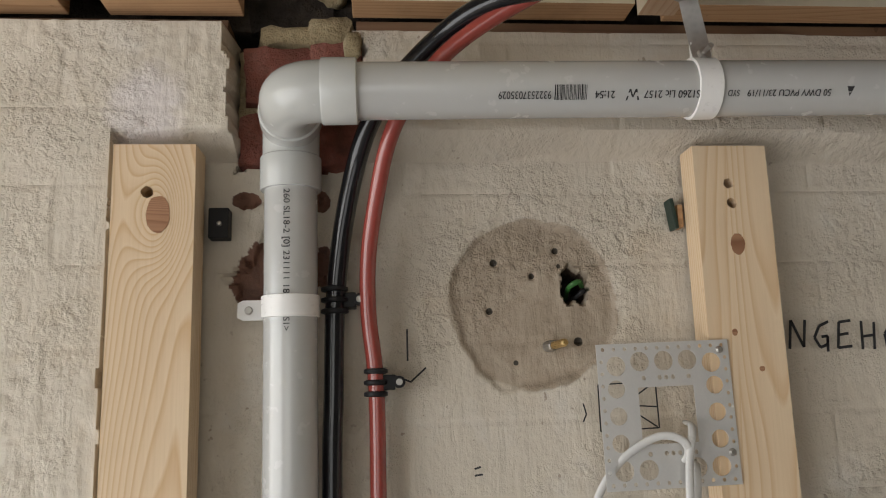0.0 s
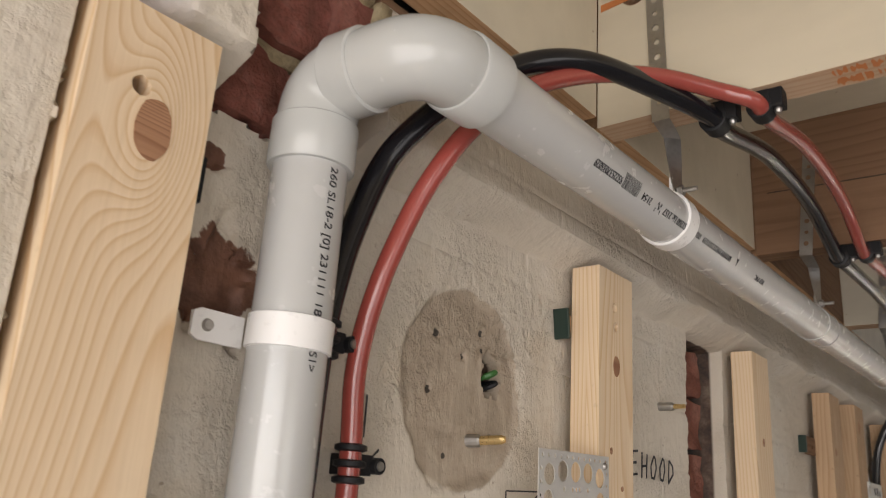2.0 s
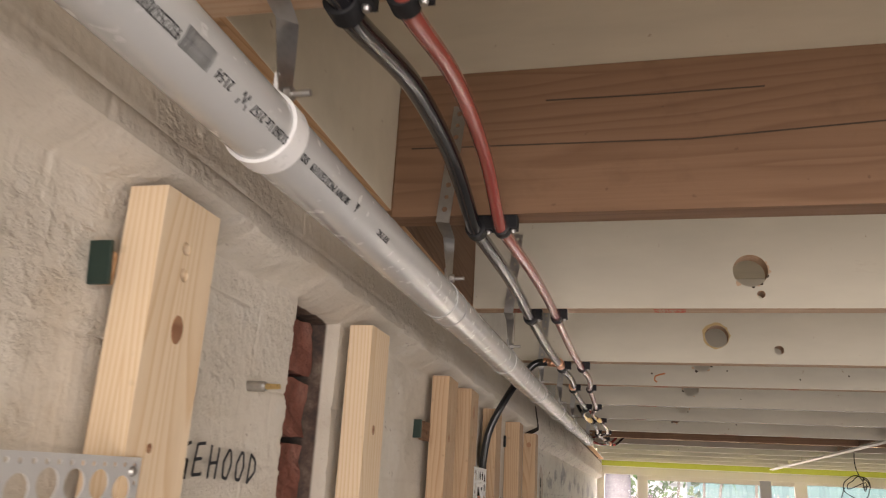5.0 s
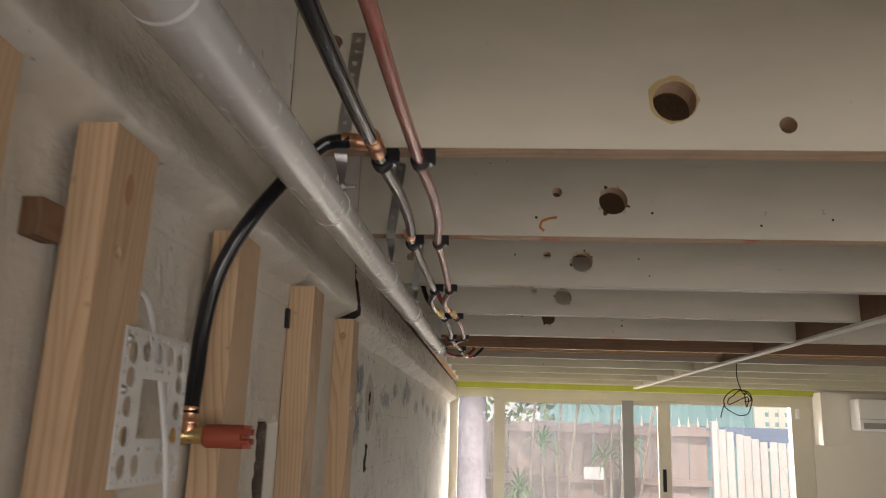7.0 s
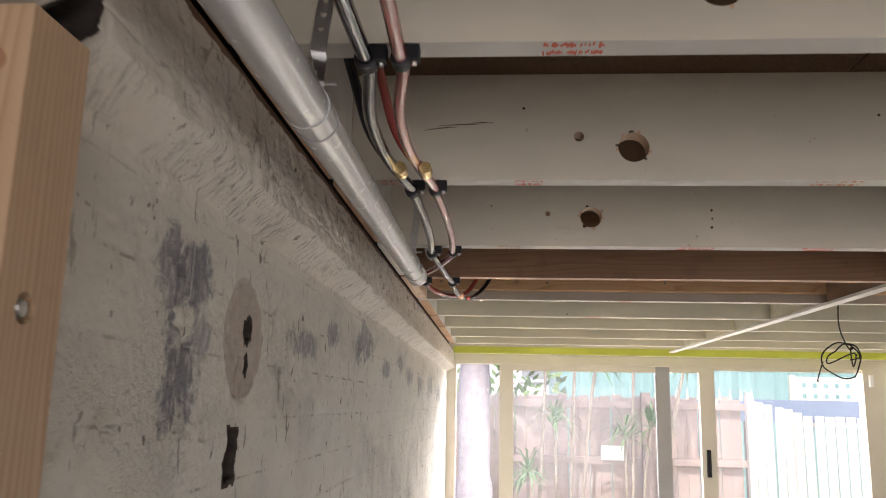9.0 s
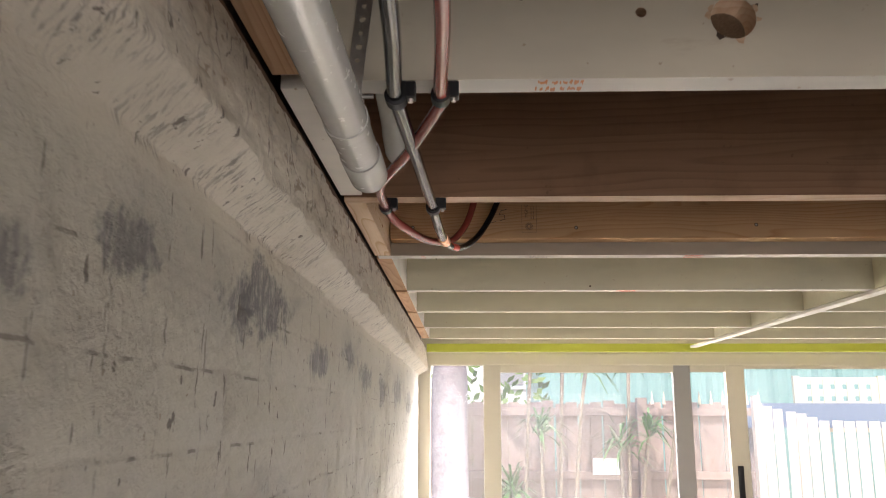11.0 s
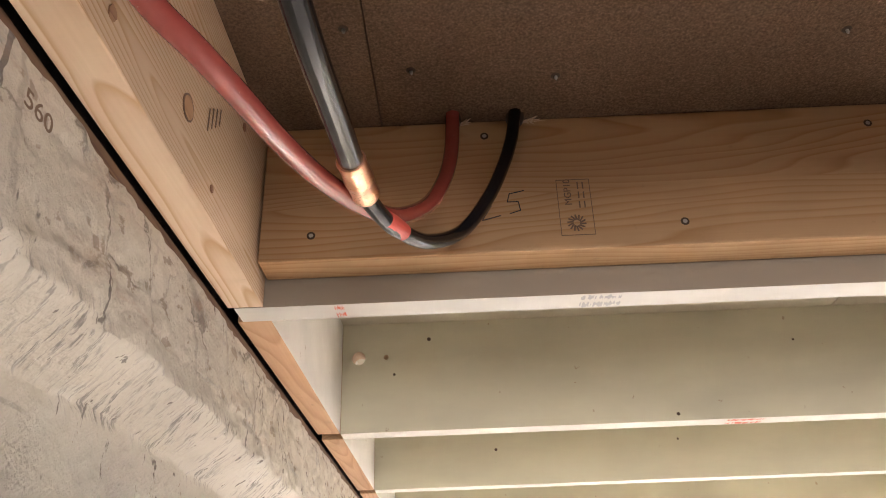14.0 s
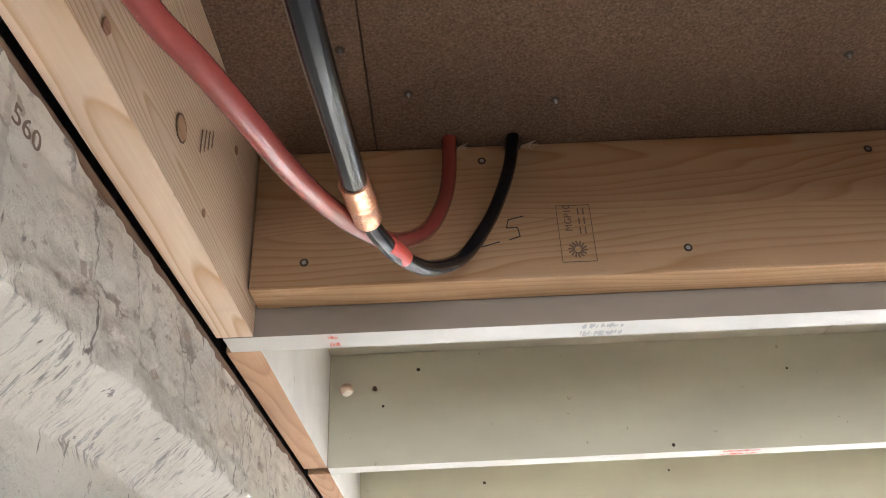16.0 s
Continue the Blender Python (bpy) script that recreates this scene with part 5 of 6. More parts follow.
def pipe_clip(c, r, axis_y=True, z_top=None):
    clip = thing("pipe_clip", "black plastic snap clip holding a water pipe", "pipe clip", "black pipe clips", at=c)
    part("jaw", lathe((0, -0.011, 0), (0, 0.011, 0), ((0, r + 0.0015), (0.06, r + 0.0042), (0.94, r + 0.0042), (1, r + 0.0015)), 22), BLACKPL, clip, smooth=True)
    part("lug", box(r - 0.002, r + 0.015, -0.009, 0.009, -0.003, z_top, 0.0015), BLACKPL, clip)
    part("saddle", box(-r * 0.9, r + 0.002, -0.010, 0.010, r * 0.55, z_top, 0.001), BLACKPL, clip)
    part("screw", lathe((r + 0.008, 0, -0.0075), (r + 0.008, 0, -0.0028), ((0, 0.003), (0.6, 0.004), (1, 0.004)), 12), GALV, clip)


for k in range(3, 12):
    for xs, r, drop in ((BLACK_X, RB, 0.019), (RED_X, RR, 0.018)):
        pipe_clip(clip_at(k, xs, drop), r - 0.0005, z_top=drop - 0.0006)
for c, r in (((0.0255, 0.0438, 1.846), RB), ((0.026, 0.0868, 1.757), RR)):
    clip = thing("pipe_clip", "black double-ribbed clip fixing an upright pipe to the wall", "pipe clip", "black pipe clips", at=c)
    for dz in (-0.012, 0.0, 0.012):
        part("rib", lathe((0, 0, dz - 0.003), (0, 0, dz + 0.003), ((0, r + 0.001), (0.2, r + 0.004), (0.8, r + 0.004), (1, r + 0.001)), 22), BLACKPL, clip, smooth=True)
    part("body", box(-c[0] + 0.002, 0.004, 0.002, r + 0.012, -0.008, 0.008, 0.001), BLACKPL, clip)
    part("eye", lathe((0.001, r + 0.016, 0), (0.009, r + 0.016, 0), ((0, 0.0065), (1, 0.0065)), 16), BLACKPL, clip)
    part("screw", lathe((0.009, r + 0.016, 0), (0.0105, r + 0.016, 0), ((0, 0.0038), (1, 0.0034)), 12), STEEL, clip)

# wall outlet: brass elbow with red test plug
outlet = thing("pipe_outlet", "brass wall elbow closed with a red plastic test plug", "pipe fitting", at=(0.020, 2.022, 1.740))
part("elbow", fitting((0, 0, 0.034), (0, 0, -0.004), 0.0095), COPPER, outlet, smooth=True)
part("nipple", lathe((-0.03, 0, 0), (0.022, 0, 0), ((0, 0.009), (0.3, 0.009), (0.32, 0.0115), (0.5, 0.0115), (0.55, 0.010), (1, 0.010)), 20), BRASS, outlet, smooth=True)
part("plug", lathe((0.020, 0, 0), (0.072, 0, 0), ((0, 0.0115), (0.06, 0.014), (0.9, 0.014), (0.92, 0.009), (1, 0.009)), 22), REDPLUG, outlet, smooth=True)
for k in range(6):
    a = k * math.pi / 3
    part("tooth", transformed(box(0.066, 0.077, -0.003, 0.003, 0.008, 0.0135, 0.0008), Matrix.Rotation(a, 4, "X")), REDPLUG, outlet)


# ---- electrical mounting plates ----
def mounting_plate(origin, width, height, tilt, cable_pts, label):
    plate = thing("mounting_plate", label, "mounting plate", "electrical plates", at=origin)
    w, h = width, height
    holes = []
    for k in range(5):
        holes.append(ring_points(w * (0.14 + 0.18 * k), h * 0.87 - (0.004 if k in (0, 4) else 0), 0.0105, 16))
        if k not in (2,):
            holes.append(ring_points(w * (0.14 + 0.18 * k), h * 0.13, 0.0105, 16))
    for k in range(3):
        for u in (0.13, 0.87):
            holes.append(ring_points(w * u, h * (0.315 + 0.185 * k), 0.0095, 16))
    holes.append(rect_points(w * 0.29, w * 0.71, h * 0.30, h * 0.69))
    for k in range(12):
        u = 0.05 + 0.9 * k / 11
        if not 0.22 < u < 0.26:
            holes.append(ring_points(w * u, h * 0.962, 0.0022, 8))
            holes.append(ring_points(w * u, h * 0.038, 0.0022, 8))
    for k in range(1, 11):
        v = 0.04 + 0.92 * k / 11
        holes.append(ring_points(w * 0.032, h * v, 0.0021, 8))
        holes.append(ring_points(w * 0.968, h * v, 0.0021, 8))
    for u in (0.34, 0.46, 0.51, 0.56, 0.68):
        holes.append(ring_points(w * u, h * 0.755, 0.0026, 8))
        holes.append(ring_points(w * u, h * 0.235, 0.0026, 8))
    m = Matrix.Rotation(radians(tilt), 4, "X") @ Matrix(((0, 0, 1, 0), (1, 0, 0, 0), (0, 1, 0, 0), (0, 0, 0, 1)))
    part("sheet", perforated(rect_points(0, w, 0, h), holes, 0.0012, m), ZINC, plate)
    for u, v in cable_pts:
        p = m @ Vector((u * w, v * h, 0))
        part("screw", lathe(p, p + Vector((0.004, 0, 0)), ((0, 0.0045), (0.5, 0.004), (1, 0.0025)), 12), STEEL, plate)
    return plate


mounting_plate((0.0482, 0.324, 1.638), 0.146, 0.152, 1.0, ((0.93, 0.93), (0.95, 0.22)), "perforated galvanised steel plate screwed to a stud")
mounting_plate((0.0505, 1.766, 1.697), 0.152, 0.143, -0.6, ((0.06, 0.92), (0.05, 0.6)), "perforated galvanised steel plate with a square window screwed to a stud")


def flat_cable(points, label, w=0.0045, t=0.0027):
    cable = thing("cable", label, "cable", "white electrical cables")
    part("sheath", tube(smooth_path(points, 8), t, 12, rx=w), CABLE, cable, smooth=True)
    return cable


flat_cable([(0.012, 0.30, 1.30), (0.02, 0.305, 1.55), (0.030, 0.315, 1.62), (0.046, 0.338, 1.665), (0.060, 0.375, 1.692), (0.066, 0.400, 1.690), (0.060, 0.410, 1.675), (0.03, 0.408, 1.655)], "white flat cable looping through the steel plate")
flat_cable([(0.058, 0.405, 1.20), (0.060, 0.405, 1.50), (0.062, 0.406, 1.60), (0.064, 0.408, 1.66), (0.062, 0.415, 1.70), (0.035, 0.42, 1.705)], "white flat cable hanging from the steel plate")
flat_cable([(0.052, 0.413, 1.20), (0.053, 0.414, 1.50), (0.053, 0.416, 1.60), (0.053, 0.42, 1.655), (0.035, 0.424, 1.665)], "second white flat cable hanging from the steel plate")
flat_cable([(0.062, 1.875, 1.20), (0.062, 1.872, 1.60), (0.061, 1.870, 1.70), (0.045, 1.866, 1.80), (0.030, 1.858, 1.868), (0.022, 1.840, 1.885), (0.014, 1.815, 1.874), (0.006, 1.803, 1.84)], "white flat cable hooped over behind the steel plate", 0.007)


# ---- marks and writing ----
def on_wall(y0, z0, x=0.0035, lean=0.0):
    return lambda a, u, off: (x + off, y0 + a + lean * u, z0 + u)


marks = thing("wall_writing", "hand-lettered black marker word on the painted wall", "writing", kind="structure")


def stroke(pts, w, mat, name, parent, normal=(1, 0, 0)):
    bm = bmesh.new()
    nrm = Vector(normal)
    for a, b in zip(pts, pts[1:]):
        a, b = Vector(a), Vector(b)
        s = (b - a).cross(nrm).normalized() * w
        q = [bm.verts.new(v) for v in (a - s, b - s, b + s, a + s)]
        q2 = [bm.verts.new(v.co + nrm * 0.0005) for v in q]
        bm.faces.new(q2)
        for i in range(4):
            bm.faces.new((q[i], q[(i + 1) % 4], q2[(i + 1) % 4], q2[i]))
    return part(name, bm, mat, parent)


GLYPHS = {
    "R": [[(0, 0), (0, 1), (0.6, 0.85), (0.1, 0.5), (0.7, 0)]],
    "A": [[(0, 0), (0.35, 1), (0.7, 0)], [(0.15, 0.4), (0.55, 0.4)]],
    "N": [[(0, 0), (0.05, 1), (0.6, 0.05), (0.65, 1)]],
    "G": [[(0.65, 0.95), (0.25, 0.8), (0.05, 0.4), (0.3, 0.05), (0.6, 0.15), (0.62, 0.45), (0.35, 0.42)], [(0.6, 0.45), (0.62, -0.1)]],
    "E": [[(0.6, 1.0), (0.1, 0.95), (0.05, 0.05), (0.65, 0.1)], [(0.08, 0.5), (0.5, 0.55)]],
    "H": [[(0.05, 1), (0.1, 0)], [(0.6, 0.95), (0.6, 0)], [(0.08, 0.45), (0.6, 0.5)]],
    "O": [[(0.35, 0.95), (0.05, 0.55), (0.15, 0.1), (0.45, 0.05), (0.65, 0.5), (0.5, 0.9), (0.35, 0.95)]],
    "D": [[(0.1, 0), (0.12, 0.95), (0.55, 0.75), (0.65, 0.4), (0.1, 0)]],
}
for k, ch in enumerate("RANGEHOOD"):
    y0 = 0.505 + 0.0285 * k
    for line in GLYPHS[ch]:
        stroke([(0.0035, y0 + 0.0285 * a + 0.003 * b, 1.784 + 0.033 * b - 0.0009 * k) for a, b in line], 0.0016, INK, "letter_stroke", marks)


sketch = thing("wall_writing", "pencilled box with a crossed outline on the painted wall", "writing", kind="structure")
X = 0.0035
for pts in (((X, 0.334, 1.748), (X, 0.400, 1.750)), ((X, 0.334, 1.748), (X, 0.334, 1.697)), ((X, 0.334, 1.697), (X, 0.401, 1.699)), ((X, 0.400, 1.750), (X, 0.401, 1.699)), ((X, 0.362, 1.725), (X, 0.397, 1.748)), ((X, 0.362, 1.725), (X, 0.399, 1.700)), ((X, 0.362, 1.725), (X, 0.400, 1.722)), ((X, 0.316, 1.728), (X, 0.319, 1.716), (X, 0.315, 1.708))):
    stroke(pts, 0.0008, INK, "line", sketch)
for k, pts in enumerate((((X, 0.105, 1.765), (X, 0.125, 1.757), (X, 0.142, 1.772)), ((X, 0.192, 1.662), (X, 0.199, 1.664)), ((X, 0.192, 1.655), (X, 0.201, 1.656)), ((X, 0.122, 1.78), (X, 0.122, 1.815)))):
    stroke(pts, 0.001, INK, "line", sketch)
pencil = thing("wall_writing", "pencilled figures on the wall head", "writing", kind="structure")
letters("560", 0.013, on_wall(5.262, 2.106, 0.0455, -0.1), PALEINK, "figure", pencil, "pencilled 560", width=0.036)

YJ = 5.6895
stamp = thing("timber_stamp", "grading stamp and pencil figures on the new pine joist", "stamp", kind="structure")
NY = (0, -1, 0)
letters("MGP10", 0.0085, lambda a, u, off: (0.447 - u, YJ - off, 2.262 + a), PALEINK, "word", stamp, "MGP10 grading mark", 0.0004)
for pts in (((0.431, YJ, 2.222), (0.431, YJ, 2.297)), ((0.470, YJ, 2.222), (0.470, YJ, 2.297)), ((0.431, YJ, 2.297), (0.470, YJ, 2.297)), ((0.431, YJ, 2.222), (0.470, YJ, 2.222))):
    stroke(pts, 0.0004, PALEINK, "line", stamp, NY)
for k in range(14):
    a = 2 * math.pi * k / 14
    stroke([(0.450 + math.cos(a) * 0.004, YJ, 2.238 + math.sin(a) * 0.004), (0.450 + math.cos(a + 0.35) * 0.011, YJ, 2.238 + math.sin(a + 0.35) * 0.011)], 0.0009, PALEINK, "ray", stamp, NY)
for j in range(2):
    for k in range(3):
        stroke([(0.456 + 0.006 * j, YJ, 2.258 + 0.013 * k), (0.456 + 0.006 * j, YJ, 2.267 + 0.013 * k)], 0.0008, PALEINK, "bar", stamp, NY)
for pts in (((0.338, YJ, 2.262), (0.348, YJ, 2.274), (0.352, YJ, 2.266), (0.340, YJ, 2.246), (0.362, YJ, 2.252)), ((0.392, YJ, 2.285), (0.374, YJ, 2.281), (0.371, YJ, 2.270), (0.384, YJ, 2.270), (0.386, YJ, 2.258), (0.373, YJ, 2.254))):
    stroke(pts, 0.0006, INK, "figure", stamp, NY)


# screws and splits in the pine joist
for x, z in ((0.349, 2.366), (0.575, 2.234), (0.139, 2.236), (0.82, 2.360), (1.05, 2.24), (1.4, 2.35)):
    s = part("screw", lathe((x, YJ - 0.0002, z), (x, YJ + 0.004, z), ((0, 0.0052), (1, 0.003)), 12), HOLE_DARKMARK, sister, "dark countersunk screw")
    part("recess", lathe((x, YJ - 0.0006, z), (x, YJ + 0.001, z), ((0, 0.0028), (1, 0.001)), 8), STEEL, s)
for x, w in ((0.311, 0.010), (0.388, 0.011)):
    chip = thing("splinters", "torn wood fibres round a pipe hole in the joist", "splinters", at=(x, YJ, 2.386))
    for k in range(7):
        a = random.uniform(-0.2, 1.0)
        L = random.uniform(0.008, 0.03 if x > 0.35 else 0.015)
        part("splinter", tube([(w * 0.8, -0.001, -0.002), (w * 0.8 + L * 0.6, -0.005, -0.001 - a * 0.004), (w * 0.8 + L, -0.006, 0.002 - a * 0.012)], [0.0016, 0.0012, 0.0003], 5), PINE_Y, chip)
    # dark plug drawn as the shaded pipe hole
    part("hole", lathe((0, -0.012, -0.001), (0, -0.0005, 0.002), ((0, w), (1, w)), 18), HOLE_DARKMARK, chip)

# knots of the pine blocking
kn = perforated(ring_points(5.438, 2.234, 0.0112, 20, 0.06), [], 0.0012, Matrix.Translation((0.0768, 0, 0)) @ Matrix(((0, 0, -1, 0), (1, 0, 0, 0), (0, 1, 0, 0), (0, 0, 0, 1))))
dark = perforated(ring_points(5.438, 2.234, 0.0132, 24, 0.05), [], 0.0012, Matrix.Translation((0.0765, 0, 0)) @ Matrix(((0, 0, -1, 0), (1, 0, 0, 0), (0, 1, 0, 0), (0, 0, 0, 1))))
part("knot_ring", dark, DARKWOOD, pine_block)
part("knot", kn, BARE_Y, pine_block, "round brown knot")

# nail points through the particleboard
for x, y in ((0.198, 5.516), (0.265, 5.588), (0.432, 5.609), (0.745, 5.553)):
    nail = thing("nail", "dark nail point through the particleboard overhead", "nail", "nails through the boards", at=(x, y, TOP))
    part("shank", lathe((0, 0, 0.004), (0.0006, 0.0004, -0.006), ((0, 0.0022), (0.8, 0.0018), (1, 0.0005)), 8), STEEL, nail)
    part("burst", lathe((0, 0, 0.002), (0, 0, -0.0009), ((0, 0.0062), (0.8, 0.0056), (1, 0.0040)), 9), HOLE_DARKMARK, nail)
# faint grading stamp and a split on the pine blocking
for k in range(4):
    part("stamp_bar", box(0.0762, 0.0766, 5.488 + 0.010 * k, 5.4905 + 0.010 * k, 2.246 + 0.009 * k, 2.272 + 0.007 * k), PALEINK, pine_block, "blurred stamp print")
for ky, kz, kr in ((5.286, 2.200, 0.006), (5.60, 2.33, 0.005), (5.52, 2.20, 0.004)):
    part("knot", perforated(ring_points(ky, kz, kr, 16, 0.12), [], 0.0012, Matrix.Translation((0.0767, 0, 0)) @ Matrix(((0, 0, -1, 0), (1, 0, 0, 0), (0, 1, 0, 0), (0, 0, 0, 1)))), KNOT, pine_block)
# nail holes as small shade-dark discs, and scrapes, on the painted joists
for k, spots in ((10, ((0.943, 2.263, 0.0035), (0.944, 2.240, 0.003), (0.942, 2.216, 0.004), (0.352, 2.273, 0.0025))), (9, ((0.419, 2.317, 0.003), (1.10, 2.30, 0.003))), (13, ((0.247, 2.352, 0.004), (0.178, 2.282, 0.0028), (0.713, 2.183, 0.0035), (0.959, 2.321, 0.0025))), (7, ((0.47, 2.212, 0.0035), (0.72, 2.225, 0.003), (0.95, 2.20, 0.003), (1.10, 2.215, 0.003))), (8, ((0.44, 2.262, 0.003), (0.80, 2.255, 0.003), (0.83, 2.205, 0.0025))), (14, ((0.39, 2.26, 0.004), (0.86, 2.27, 0.003)))):
    for x, z, rr in spots:
        part("nail_hole", lathe((x, JOISTS[k][0] - 0.0006, z), (x, JOISTS[k][0] + 0.002, z), ((0, rr), (1, rr * 0.7)), 9), HOLE_DARKMARK, joist_objects[k])
for x0, z0, x1, z1 in ((0.221, 2.272, 0.29, 2.279), (0.25, 2.281, 0.33, 2.284), (0.31, 2.286, 0.36, 2.287)):
    part("scrape", tube([(x0, JOISTS[9][0], z0), ((x0 + x1) / 2, JOISTS[9][0] - 0.0004, (z0 + z1) / 2 + 0.001), (x1, JOISTS[9][0], z1)], [0.0004, 0.0011, 0.0004], 5), HOLE_DARKMARK, joist_objects[9])

# red and orange marks on joist edges
def smear(k, x, w, mat, under=True):
    y, z = JOISTS[k]
    n = 30
    bm = bmesh.new()
    for band in range(2):
        a0, a1 = (0.03, 0.45) if band == 0 else (0.5, 0.95)
        top = [bm.verts.new((x + w * (i / n - 0.5), y + THICK * random.uniform(a0, a0 + 0.2), z - 0.0006)) for i in range(n + 1)]
        bot = [bm.verts.new((x + w * (i / n - 0.5), y + THICK * random.uniform(a1 - 0.2, a1), z - 0.0006)) for i in range(n + 1)]
        for i in range(n):
            if random.random() < 0.72:
                bm.faces.new((top[i], top[i + 1], bot[i + 1], bot[i]))
    part("paint_mark", bm, mat, joist_objects[k], "smear of coloured marker paint")


for k, x, w, mat in ((3, 0.36, 0.07, ORANGE), (5, 0.18, 0.05, REDMARK), (5, 0.49, 0.065, REDMARK), (7, 0.50, 0.045, REDMARK), (7, 0.30, 0.06, ORANGE), (7, 0.93, 0.03, REDMARK), (8, 0.46, 0.075, REDMARK), (9, 0.43, 0.055, REDMARK), (9, 0.15, 0.04, REDMARK), (9, 1.02, 0.09, ORANGE), (10, 0.9, 0.10, REDMARK), (10, 1.22, 0.09, REDMARK), (12, 0.165, 0.012, REDMARK), (12, 0.48, 0.05, GREYALU), (13, 0.84, 0.07, REDMARK), (10, 0.4, 0.06, ORANGE), (12, 0.9, 0.05, REDMARK)):
    smear(k, x, w, mat)
squiggle = joist_objects[7]
yq = JOISTS[7][0] - 0.0006
part("paint_mark", tube([(x, yq, z) for x, z in ((0.487, 2.182), (0.478, 2.19), (0.482, 2.203), (0.497, 2.209), (0.515, 2.213))], 0.003, 6), ORANGE, squiggle)
rim = joist_objects[6]
yy = JOISTS[6][0] - 0.0004
foam = bmesh.new()
ins = ring_points(0.635, 2.226, 0.0312, 30)
out = ring_points(0.633, 2.228, 0.0365, 30, 0.07)
a = [foam.verts.new((p, yy, q)) for p, q in ins]
b = [foam.verts.new((p, yy, q)) for p, q in out]
for i in range(30):
    foam.faces.new((a[i], a[(i + 1) % 30], b[(i + 1) % 30], b[i]))
part("foam_rim", foam, plain("yellow_foam", (0.44, 0.31, 0.14), 0.8, vary=0.25, scale=40), rim)
# torn paint and splinters round the larger holes
for k in (5, 7, 8, 9, 10):
    for x, z, r in JOIST_HOLES[k][:1]:
        tear = joist_objects[k]
        org = Vector((x, JOISTS[k][0], z))
        for j in range(9):
            t = random.uniform(0, 6.28)
            L = random.uniform(0.003, 0.009)
            d = Vector((math.cos(t), 0, math.sin(t)))
            e = Vector((-d.z, 0, d.x)) * random.uniform(0.003, 0.007)
            bm = bmesh.new()
            bm.faces.new([bm.verts.new(v) for v in (d * r - e + Vector((0, -0.0005, 0)), d * r + e + Vector((0, -0.0005, 0)), d * (r + L) + e * 0.4 + Vector((0, -0.0008, 0)), d * (r + L * 0.7) - e * 0.6 + Vector((0, -0.0006, 0)))])
            part("flake", transformed(bm, Matrix.Translation(org)), BARE_X if j % 3 else HOLE_DARKMARK, tear)
# a splintered slot by the hole in the first joist
slot = joist_objects[3]
part("split", perforated([(0.080, 2.310), (0.12, 2.3145), (0.150, 2.316), (0.190, 2.321), (0.15, 2.3225), (0.10, 2.321), (0.080, 2.320)], [], 0.0006, Matrix.Translation((0, JOISTS[3][0] - 0.0001, 0)) @ Matrix.Rotation(radians(90), 4, "X")), ORANGE, slot)
# splits in the hardwood joist
crack = joist_objects[4]
yc = JOISTS[4][0] - 0.0008
for pts in (((0.10, 2.268), (0.5, 2.262), (1.0, 2.288), (1.6, 2.29)), ((0.3, 2.335), (0.45, 2.334), (0.6, 2.336)), ((0.8, 2.222), (1.3, 2.226), (1.7, 2.221))):
    part("split", tube([(x, yc, z) for x, z in pts], 0.0011, 5), HOLE_DARKMARK, crack)

# ---- ceiling wire, air conditioner ----
wire = thing("hanging_cable", "loose thin black cable hanging in a tangled loop from a joist", "cable", at=(1.86, 6.0, 2.39))
cx, cz = 0.0, -0.435
path = [(0, 0, 0), (0.0, 0, -0.15), (-0.008, 0, -0.26), (0.004, 0, -0.33), (0.03, 0, -0.385)]
for k in range(15):
    a = 1.0 + k * 0.62
    r = 0.082 - (0.03 if k > 11 else 0) + 0.006 * math.sin(k * 2.1)
    path.append((cx + math.cos(a) * r * 1.05 - 0.004, 0.02 * math.sin(k), cz + math.sin(a) * r * 0.92))
path += [(0.05, 0.0, -0.40), (0.045, 0.01, -0.46), (0.035, 0, -0.38), (0.06, 0, -0.39), (0.07, 0, -0.42), (0.03, 0, -0.43)]
part("lead", tube(smooth_path(path, 5), 0.0032, 8), BLACKPL, wire, smooth=True)
part("tail", tube(smooth_path([(-0.085, 0, -0.44), (-0.10, 0, -0.48), (-0.112, 0, -0.52), (-0.108, 0, -0.525)]), 0.0028, 8), BLACKPL, wire)

ac = thing("air_conditioner", "white wall-mounted split air conditioner", "air conditioner", at=(3.57, 8.498, 1.965))
part("case", transformed(box(0, 0.85, -0.2, 0, -0.13, 0.15, 0.035), Matrix.Identity(4)), WHITEPL, ac, smooth=True)
part("flap", box(0.03, 0.82, -0.206, -0.199, -0.11, -0.06, 0.002), GREYALU, ac)
part("seam", box(0.0, 0.85, -0.2025, -0.19, -0.03, -0.026, 0.0), GREYALU, ac)

# ---- garden ----
single("ground", box(-60, 60, 8.86, 400, -0.2, -0.1), GROUND, "bare garden ground outside the doors", "ground", kind="structure")
rng = random.Random(5)
fence = thing("fence", "weathered brown timber paling fence with rails", "fence")
shared = {}
for k in range(64):
    x = -5.0 + 0.132 * k
    if x > 3.42:
        break
    key = k % 5
    if key not in shared:
        shared[key] = link_mesh("paling", box(-0.064, 0.064, -0.008, 0.008, -0.15, 1.865 + 0.018 * (key % 3), 0.003), FENCE)
        board = shared[key]
    else:
        board = new("paling", shared[key].data)
    board.parent = fence
    board.location = (x, 12.62 + rng.uniform(-0.006, 0.006), 0)
    board.rotation_euler = (0, rng.uniform(-0.006, 0.006), 0)
